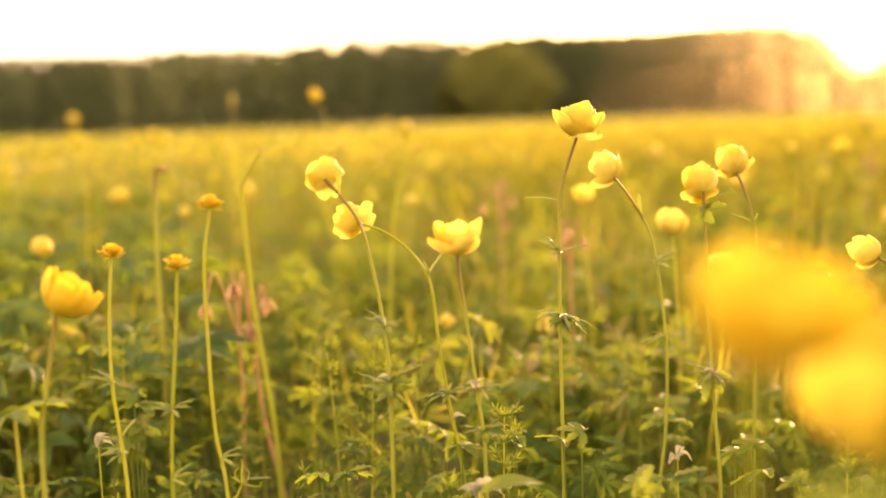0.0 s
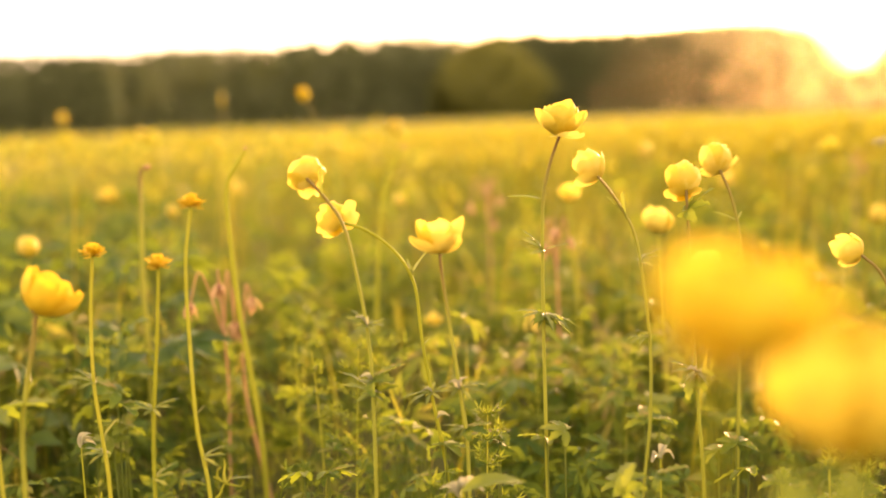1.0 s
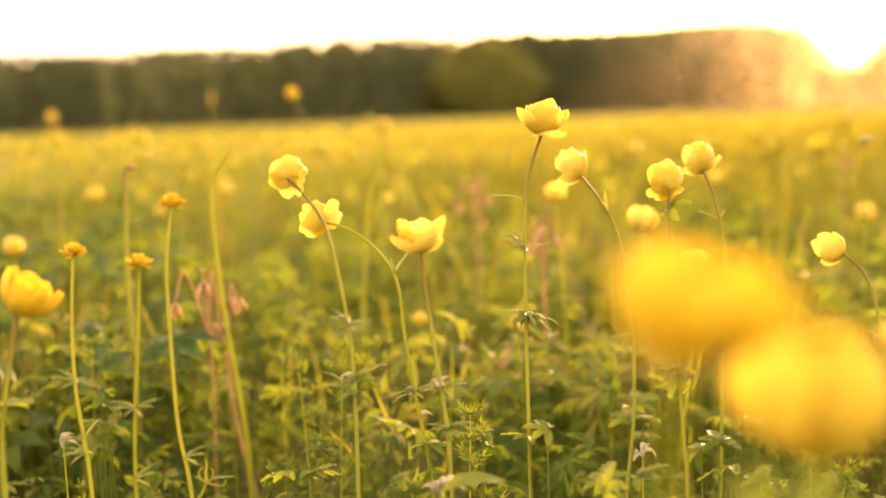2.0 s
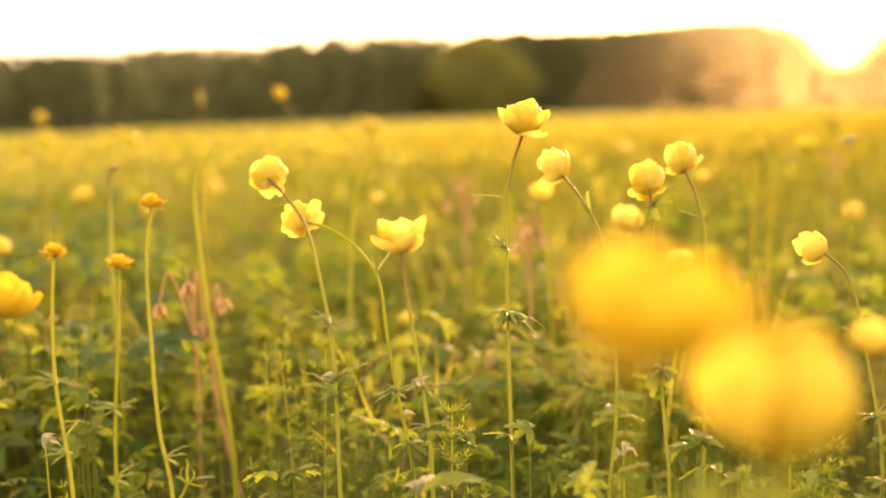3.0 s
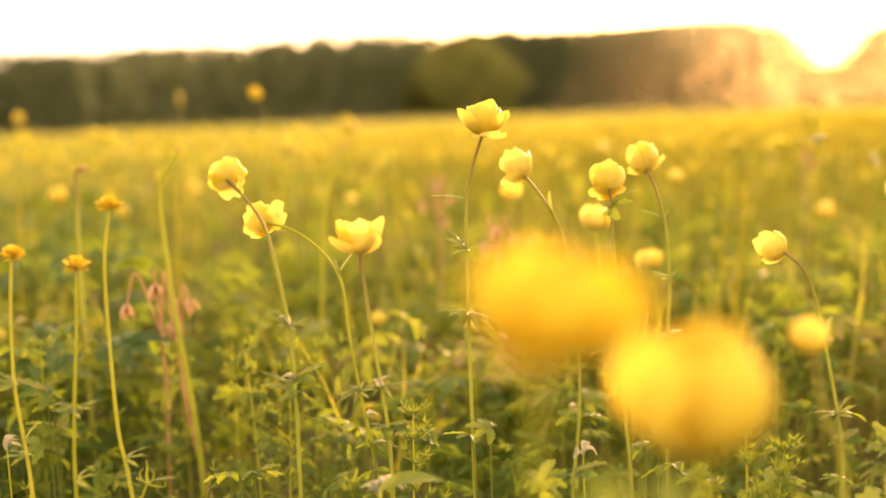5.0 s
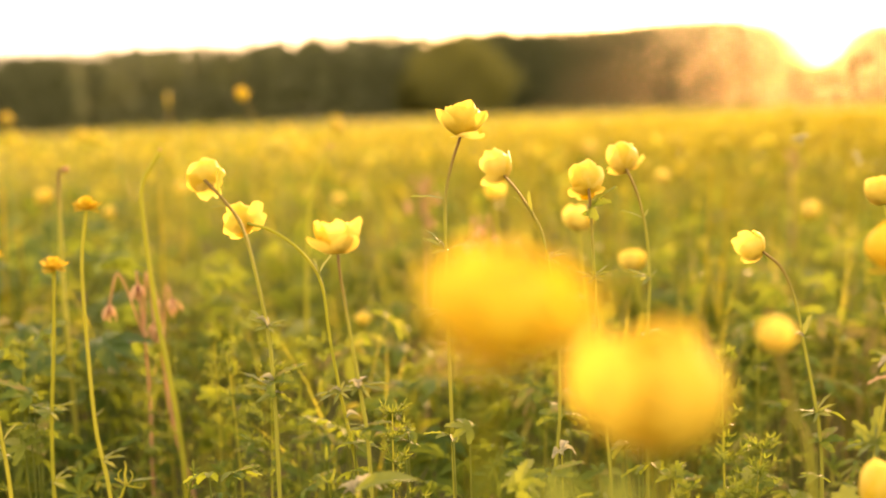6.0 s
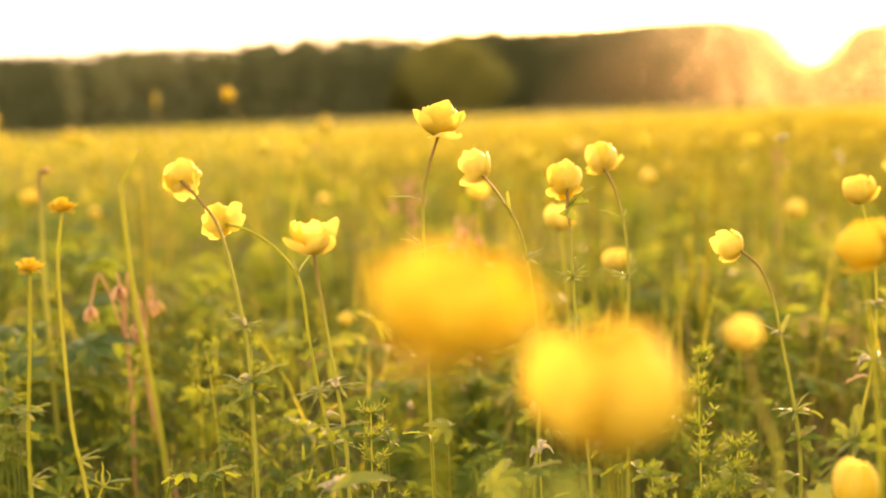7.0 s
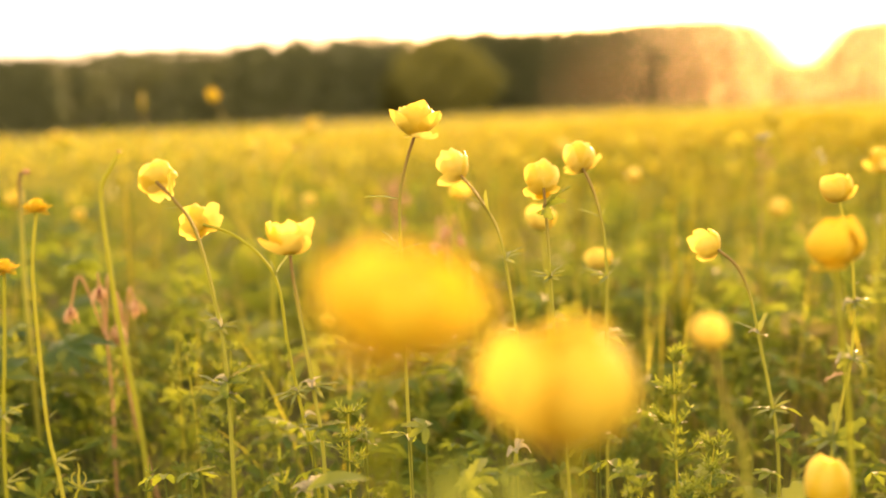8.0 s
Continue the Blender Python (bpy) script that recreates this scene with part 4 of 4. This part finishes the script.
for i, row in enumerate((
        (-0.257, 1.3, 0.215, 'ff', 0.05), (-0.27, 1.32, 0.224, 'f', 0.05), (-0.240, 1.43, 0.112, 'g', 0.043), (-0.148, 1.25, 0.197, 'fg', 0.04), (0.059, 0.98, 0.225, 'g', 0.03), (0.109, 0.93, 0.24, 'f', 0.026), (-0.034, 1.1, 0.203, 'fg', 0.035),
        (0.013, 0.98, 0.215, 'f', 0.03), (0.286, 1.25, 0.187, 'fg', 0.05), (0.198, 1.2, 0.202, 'gf', 0.045), (0.209, 1.05, 0.213, 'g', 0.036),
        (0.197, 1.4, 0.189, 'f', 0.05), (0.368, 1.3, 0.171, 'g', 0.045), (0.495, 1.5, 0.14, 'gf', 0.05), (0.525, 1.3, 0.199, 'g', 0.045),
        (0.377, 0.88, 0.203, 'fg', 0.03), (0.451, 1.15, 0.188, 'g', 0.03), (0.261, 0.98, 0.21, 'gf', 0.03), (-0.365, 1.2, 0.266, 'fg', 0.05),
        (-0.284, 1.05, 0.253, 'g', 0.036), (-0.318, 1.33, 0.123, 'gf', 0.036), (-0.339, 1.23, 0.122, 'g', 0.036), (-0.081, 0.92, 0.213, 'gf', 0.028), (-0.009, 0.86, 0.226, 'g', 0.026), (-0.088, 1.5, 0.207, 'f', 0.055), (0.037, 1.5, 0.188, 'fg', 0.05),
        (-0.175, 1.7, 0.153, 'f', 0.06), (0.166, 0.84, 0.229, 'gf', 0.03), (0.256, 0.85, 0.218, 'g', 0.028), (0.337, 0.9, 0.198, 'gf', 0.03),
        (-0.407, 1.33, 0.119, 'f', 0.048), (-0.406, 1.26, 0.109, 'ff', 0.043), (-0.280, 1.06, 0.218, 'f', 0.04), (-0.338, 1.15, 0.217, 'fg', 0.045))):
    herb(*row, 300 + i)


# shoots whose pale colour imitates leaf glints
def folded_leaves(x, y, z, n, size, seed):
    rnd = random.Random(seed)
    ob = thing("young_shoot", x, y, "shoot of young folded leaves, coloured pale for glints", "plant", "young shoots")
    part("stem", mesh_of("stem", *tube(spline([(0, 0, z), (0.001, 0.002, z * 0.5), (0, 0.004, 0)], 5), 0.0007, 0.0012, 5), STEM), ob)
    for k in range(n):
        place_leaf(ob, (0, 0, z - 0.002 * k), "k", rnd.choice((-90, 80)) + rnd.uniform(-50, 50), rnd.uniform(-10, 60), size * rnd.uniform(0.7, 1.2), k + seed)
    return ob


for i, row in enumerate(((0.021, 0.83, 0.229, 5, 0.018), (-0.287, 0.95, 0.236, 3, 0.016), (0.18, 0.9, 0.228, 3, 0.014), (0.561, 1.435, 0.448, 4, 0.016), (0.66, 1.5, 0.42, 3, 0.014))):
    folded_leaves(*row, 400 + i)

# ---- meadow flowers further off, each a plant of its own ----
patterns = []
for i, (h, r, kinds, axis) in enumerate(((0.40, 0.018, "cm", (0, 0, 1)), (0.38, 0.0185, "cmo", (0.3, 0, 1)), (0.42, 0.017, "mof", (0, 0.2, 1)), (0.35, 0.016, "cc", (-0.3, 0, 1)))):
    base = thing("globe_flower", 0.4 * i - 0.6, 3.2, "yellow globe flower in the blurred meadow", "flower", "globe flowers")
    line = spline([(0.01, 0, h), (0.004, 0, h * 0.7), (-0.004, 0, h * 0.35), (0, 0, 0)], 4)
    part("stem", mesh_of("stem", *tube(line, 0.0014, 0.0022, 5), STEM), base)
    rnd = random.Random(i)
    pieces = []
    for ring, kind in enumerate(kinds):
        n = {"c": 4, "m": 5, "o": 5, "f": 4}[kind]
        for k in range(n):
            th = {"c": (-5, 165, 2.75), "m": (-5, 140, 2.5), "o": (-5, 112, 2.25), "f": (-18, 72, 1.75)}[kind]
            v, t = sepal(*th, 0.74, k + 9 * ring, 5, 5)
            c, s = math.cos(6.283 * (k + 0.5 * ring) / n), math.sin(6.283 * (k + 0.5 * ring) / n)
            pieces.append((v @ np.array([[c, s, 0], [-s, c, 0], [0, 0, 1]]) * (0.92 + 0.06 * ring), t))
    v, t = join(pieces)
    part("flower_head", mesh_of("flower_head", v, t, PETAL_FAR), base, "", aim(line[0], axis, 0, r) @ Matrix.Diagonal((1.06, 1.06, 0.84, 1)))
    for k in range(3):
        place_leaf(base, on_line(line, h * (0.72 - 0.17 * k)), "tw"[k % 2], k * 130 + i * 50, 10, 0.03 + 0.008 * k, k)
    patterns.append(base)

rng = np.random.default_rng(21)
spots = np.concatenate([sector(rng, 26, 2.2, 3.2, 0.3, 0.5), sector(rng, 190, 3.2, 6.5, 0.3, 0.5)])
for i, (x, y) in enumerate(spots):
    s = rng.uniform(0.85, 1.12)
    copy_thing(patterns[i % 4], pose(x, y, 0, rng.uniform(-5, 5), rng.uniform(-5, 5), rng.uniform(0, 360)) @ Matrix.Scale(float(s), 4))

# ---- meadow growth too dense to count ----
def around(rng, n, r):
    """Places in the wider meadow, outside the dense growth."""
    q = rng.uniform(-r, r, (2 * n, 2)) + (0, 2.0)
    q = q[np.abs(q[:, 0]) > 0.45 + 0.53 * np.maximum(q[:, 1], 0) - 0.6 * (q[:, 1] < -0.45)]
    q = q[np.hypot(q[:, 0], q[:, 1] - 2.0) < r]
    return q[:n]


rng = np.random.default_rng(5)


def stuff(name, pieces, mat, label, category):
    return tagged(new(name, mesh_of(name, *join(pieces), mat)), label, category, "", "stuff")


def short_of_woods(rng, p):
    """The bloom ends well before the woods on the western side and runs up to them in the east."""
    return p[:, 1] < 20 * np.exp((p[:, 0] / p[:, 1] + 0.39) * 4.0) * rng.uniform(0.85, 1.25, len(p))


def sparse(rng, p, keep):
    """Thins out the growth in the strip where the tall flowers stand."""
    near = (p[:, 1] > 0.25) & (p[:, 1] < 1.2)
    return p[~near | (rng.uniform(0, 1, len(p)) < keep)]


def away(p):
    """Leaves out a small trodden patch of the meadow."""
    return p[(np.abs(p[:, 0]) > 0.28) | (p[:, 1] > 0.42) | (p[:, 1] < -0.3)]


pieces = []
for j, (form, n, y0, y1, low, high, s0, s1) in enumerate((
        (leaf_form(5, 200, 3, 0.17, 11), 2000, -0.5, 2.8, 0.04, 0.22, 0.026, 0.056), (leaf_form(5, 180, 3, 0.14, 12), 3000, -0.5, 2.8, 0.06, 0.24, 0.018, 0.042),
        (leaf_form(3, 120, 3, 0.13, 13), 5600, -0.5, 2.8, 0.08, 0.26, 0.011, 0.028), (leaf_form(5, 190, 2, 0.27, 14), 7500, 2.8, 8.0, 0.08, 0.31, 0.022, 0.05),
        (leaf_form(3, 150, 2, 0.36, 15), 6500, 8.0, 24.0, 0.12, 0.36, 0.05, 0.11))):
    p = away(sector(rng, n, y0, y1, 0.5, 0.55))
    p = p[patchy(p, 6.5, 1.3 * j) + rng.uniform(-0.15, 0.35, len(p)) > 0.38]
    p = p[(patchy(p, 4.2, 5.0) + rng.uniform(-0.08, 0.12, len(p)) > 0.42) | (p[:, 1] > 2.8)]
    p = sparse(rng, p, 0.55)
    h = low + (high - low) * rng.uniform(0, 1, len(p)) ** 0.7 * (0.3 + 1.15 * patchy(p, 3.2 if y1 < 9 else 0.8, 0.4 * j)).clip(0.25, 1.2)
    h = np.where(p[:, 1] < 1.22, 0.6 * h, h)
    q = np.column_stack([p, h])
    pieces.append(strewn(form, q, turns(rng, len(p), 26 if y1 < 2.9 else 42), rng.uniform(s0, s1, len(p))))
    keep = rng.uniform(0, 1, len(p)) < (0.7 if y1 < 3 else 0.25)
    stalkform = tube([Vector((0, 0, -1)), Vector((0.02, 0.02, -0.5)), Vector((0, 0, 0))], 0.0055, 0.0055, 3)
    st = strewn(stalkform, np.zeros((keep.sum(), 3)), turns(rng, keep.sum(), 4), h[keep])
    pts = st[0].reshape(keep.sum(), -1, 3) * (1, 1, 0.97) + q[keep][:, None, :]
    pieces.append((pts.reshape(-1, 3), st[1]))
for n, y0, y1, spread, top, s0, s1 in ((28, 0.98, 1.22, 0.04, 0.23, 0.014, 0.028), (90, 1.25, 2.6, 0.06, 0.31, 0.028, 0.058), (160, 2.6, 6.0, 0.1, 0.36, 0.025, 0.05)):
    c = sector(rng, n, y0, y1, 0.2, 0.5)  # tufts
    k = 26
    d = rng.normal(0, 1, (n * k, 2)) * spread
    far = np.hypot(d[:, 0], d[:, 1]) / spread
    z = np.repeat(rng.uniform(0.7, 1.0, n) * top, k) * (1 - 0.2 * far).clip(0.3, 1) * rng.uniform(0.55, 1, n * k)
    q = np.column_stack([np.repeat(c, k, 0) + d, z])
    q = q[q[:, 1] > 0.95]
    pieces.append(strewn(leaf_form(5, 190, 3 if y1 < 3 else 2, 0.17, 21), q, turns(rng, len(q), 30), rng.uniform(s0, s1, len(q))))
p = around(rng, 7500, 11.0)
h = 0.06 + 0.24 * rng.uniform(0, 1, len(p)) * (0.4 + patchy(p, 1.5))
pieces.append(strewn(leaf_form(3, 150, 2, 0.36, 16), np.column_stack([p, h]), turns(rng, len(p), 26), rng.uniform(0.04, 0.09, len(p))))
stuff("leafy_undergrowth", pieces, LEAF, "dense lobed green leaves covering the meadow floor", "undergrowth")

# added dark leaves that stand in for unlit growth in the west
p = sector(rng, 2600, 1.15, 3.4, 0.4, 0.5)
p = p[(p[:, 0] < -0.26 * p[:, 1] + 0.1) & (patchy(p, 3.0, 1.0) + rng.uniform(-0.15, 0.15, len(p)) > 0.4)]
h = 0.06 + 0.26 * rng.uniform(0, 1, len(p)) ** 0.8
stuff("broad_leaves", [strewn(leaf_form(5, 200, 4, 0.26, 23), np.column_stack([p, h]), turns(rng, len(p), 24), rng.uniform(0.03, 0.06, len(p)))], SHADE_LEAF,
      "broad-leaved growth behind the flowers, coloured dark green for shade", "undergrowth")

pieces = []
for j, (width, bend, n, y0, y1, l0, l1) in enumerate(((0.006, 0.35, 2000, -0.5, 2.6, 0.12, 0.33), (0.005, 0.15, 1600, -0.5, 2.6, 0.15, 0.36), (0.009, 0.5, 1000, -0.5, 2.6, 0.1, 0.26),
                                                   (0.012, 0.3, 9000, 2.6, 9.0, 0.2, 0.42), (0.03, 0.25, 16000, 9.0, 40.0, 0.25, 0.42))):
    p = away(sector(rng, n, y0, y1, 0.5, 0.55))
    p = sparse(rng, p, 0.0)
    p = p[~((p[:, 0] < -0.28 * p[:, 1] + 0.12) & (p[:, 1] > 1.0) & (p[:, 1] < 4.0)) | (rng.uniform(0, 1, len(p)) < 0.15)]
    # far grass thins out westwards, so the east looks brighter, as under glare
    p = p[short_of_woods(rng, p) & ((p[:, 1] < 2.6) | (rng.uniform(0, 1, len(p)) < 0.3 + 0.7 / (1 + np.exp(-10 * p[:, 0] / p[:, 1].clip(1)))))]
    if y1 < 10:
        p = p[patchy(p, 3.4 if y1 < 3 else 1.3, 7.0) + rng.uniform(-0.1, 0.1, len(p)) > 0.46]
    pieces.append(strewn(blade_form(4 if y1 < 3 else 3, width, bend), np.column_stack([p, np.zeros(len(p))]), turns(rng, len(p), 11), rng.uniform(l0, l1, len(p))))
p = around(rng, 14000, 11.0)
pieces.append(strewn(blade_form(3, 0.014, 0.3), np.column_stack([p, np.zeros(len(p))]), turns(rng, len(p), 11), rng.uniform(0.18, 0.4, len(p))))
stuff("meadow_grass", pieces, GRASS, "fine yellow-green meadow grass between the flowers", "grass")

pieces = []
for width, bend, n, y0, y1 in ((0.005, 0.8, 60, 1.25, 1.6), (0.008, 0.5, 200, 1.4, 3.0)):
    p = sector(rng, 2 * n, y0, y1, 0.3, 0.5)
    p = p[patchy(p, 4.0, 2.0) > 0.55][:n]
    pieces.append(strewn(blade_form(4, width, bend), np.column_stack([p, np.zeros(len(p))]), turns(rng, len(p), 16), rng.uniform(0.12, 0.3, len(p))))
stuff("dry_grass", pieces, DRY, "brown dry grass blades scattered among the leaves", "grass")

pieces = []
rnd = random.Random(3)
straw = []
for k in range(11):
    c = Vector((0.02 * k / 10, 0, 0.25 + 0.75 * k / 10))
    straw += whorl(rnd, c, (0, 0, 1), 6, 0.075 * (1.25 - 0.05 * k))
straw.append(tube([Vector((0, 0, 0)), Vector((0, 0, 0.5)), Vector((0.02, 0, 1))], 0.005, 0.003, 3))
straw = join(straw)
for n, y0, y1 in ((380, -0.4, 2.4), (260, 2.4, 5.0)):
    p = away(sector(rng, n, y0, y1, 0.45, 0.55))
    p = sparse(rng, p, 0.2)
    pieces.append(strewn(straw, np.column_stack([p, np.zeros(len(p))]), turns(rng, len(p), 9), rng.uniform(0.13, 0.27, len(p))))
stuff("bedstraw_cover", pieces, LEAF, "low bedstraw with tiny whorled leaves", "undergrowth")

# ---- the flowering meadow out to the woods ----
v, t = join([(lambda s: (s[0] @ np.array([[math.cos(a), math.sin(a), 0], [-math.sin(a), math.cos(a), 0], [0, 0, 1]]), s[1]))(sepal(0, 120, 2.3, 0.8, k, 3, 4)) for k, a in enumerate((0, 1.57, 3.14, 4.71))])
ring = [(math.cos(a), math.sin(a)) for a in np.arange(6) * math.pi / 3]
CUP = (np.array([(0, 0, 0)] + [(c, s, 0.75) for c, s in ring] + [(0.5 * c, 0.5 * s, 1.5) for c, s in ring]),
       np.array([(0, 1 + k, 1 + (k + 1) % 6) for k in range(6)] + [(1 + k, 7 + k, 7 + (k + 1) % 6) for k in range(6)]))
pieces, stems = [], []
stemform = tube([Vector((0, 0, -1)), Vector((0.03, 0, -0.5)), Vector((0, 0, 0))], 0.004, 0.004, 3)
p = sector(rng, 320, 1.5, 6.0, 0.3, 0.5)
h = rng.uniform(0.28, 0.44, len(p))
st = strewn(stemform, np.zeros((len(p), 3)), turns(rng, len(p), 6), h)
stems.append(((st[0].reshape(len(p), -1, 3) * (1, 1, 0.98) + np.column_stack([p, h])[:, None, :]).reshape(-1, 3), st[1]))
for n, y0, y1, r0, r1, z0, z1 in ((170, 2.0, 3.6, 0.007, 0.012, 0.2, 0.37), (120, 2.6, 3.6, 0.013, 0.018, 0.28, 0.42), (2000, 3.6, 6.0, 0.015, 0.02, 0.3, 0.43), (5600, 5.5, 12.0, 0.014, 0.018, 0.29, 0.42), (3200, 12.0, 40.0, 0.012, 0.016, 0.28, 0.42), (6500, 40.0, 190.0, 0.016, 0.027, 0.24, 0.4)):
    p = sector(rng, n, y0, y1, 0.5, 0.5)
    h = rng.uniform(z0, z1, len(p))
    keep = short_of_woods(rng, p)
    if y0 > 1.9:  # thicker with flowers towards the east, standing in for the sun's glare there
        keep &= rng.uniform(0, 1, len(p)) < 0.09 + 0.91 / (1 + np.exp(0.9 - 9 * p[:, 0] / p[:, 1]))
    p, h = p[keep], h[keep]
    q = np.column_stack([p, h])
    pieces.append(strewn((v, t) if y1 < 13 else CUP, q, turns(rng, len(p), 14), rng.uniform(r0, r1, len(p))))
    if y1 < 50:
        st = strewn(stemform, np.zeros((len(p), 3)), turns(rng, len(p), 3), h)
        stems.append(((st[0].reshape(len(p), -1, 3) * (1, 1, 0.98) + q[:, None, :]).reshape(-1, 3), st[1]))
p = around(rng, 2600, 11.0)
h = rng.uniform(0.3, 0.46, len(p))
q = np.column_stack([p, h])
pieces.append(strewn(CUP, q, turns(rng, len(p), 14), rng.uniform(0.015, 0.02, len(p))))
st = strewn(stemform, np.zeros((len(p), 3)), turns(rng, len(p), 3), h)
stems.append(((st[0].reshape(len(p), -1, 3) * (1, 1, 0.98) + q[:, None, :]).reshape(-1, 3), st[1]))
stuff("meadow_flowers", pieces, PETAL_FAR, "countless yellow flowers spreading across the far meadow", "flowers")
stuff("meadow_stems", stems, GRASS, "thin green flower stems across the far meadow", "stems")
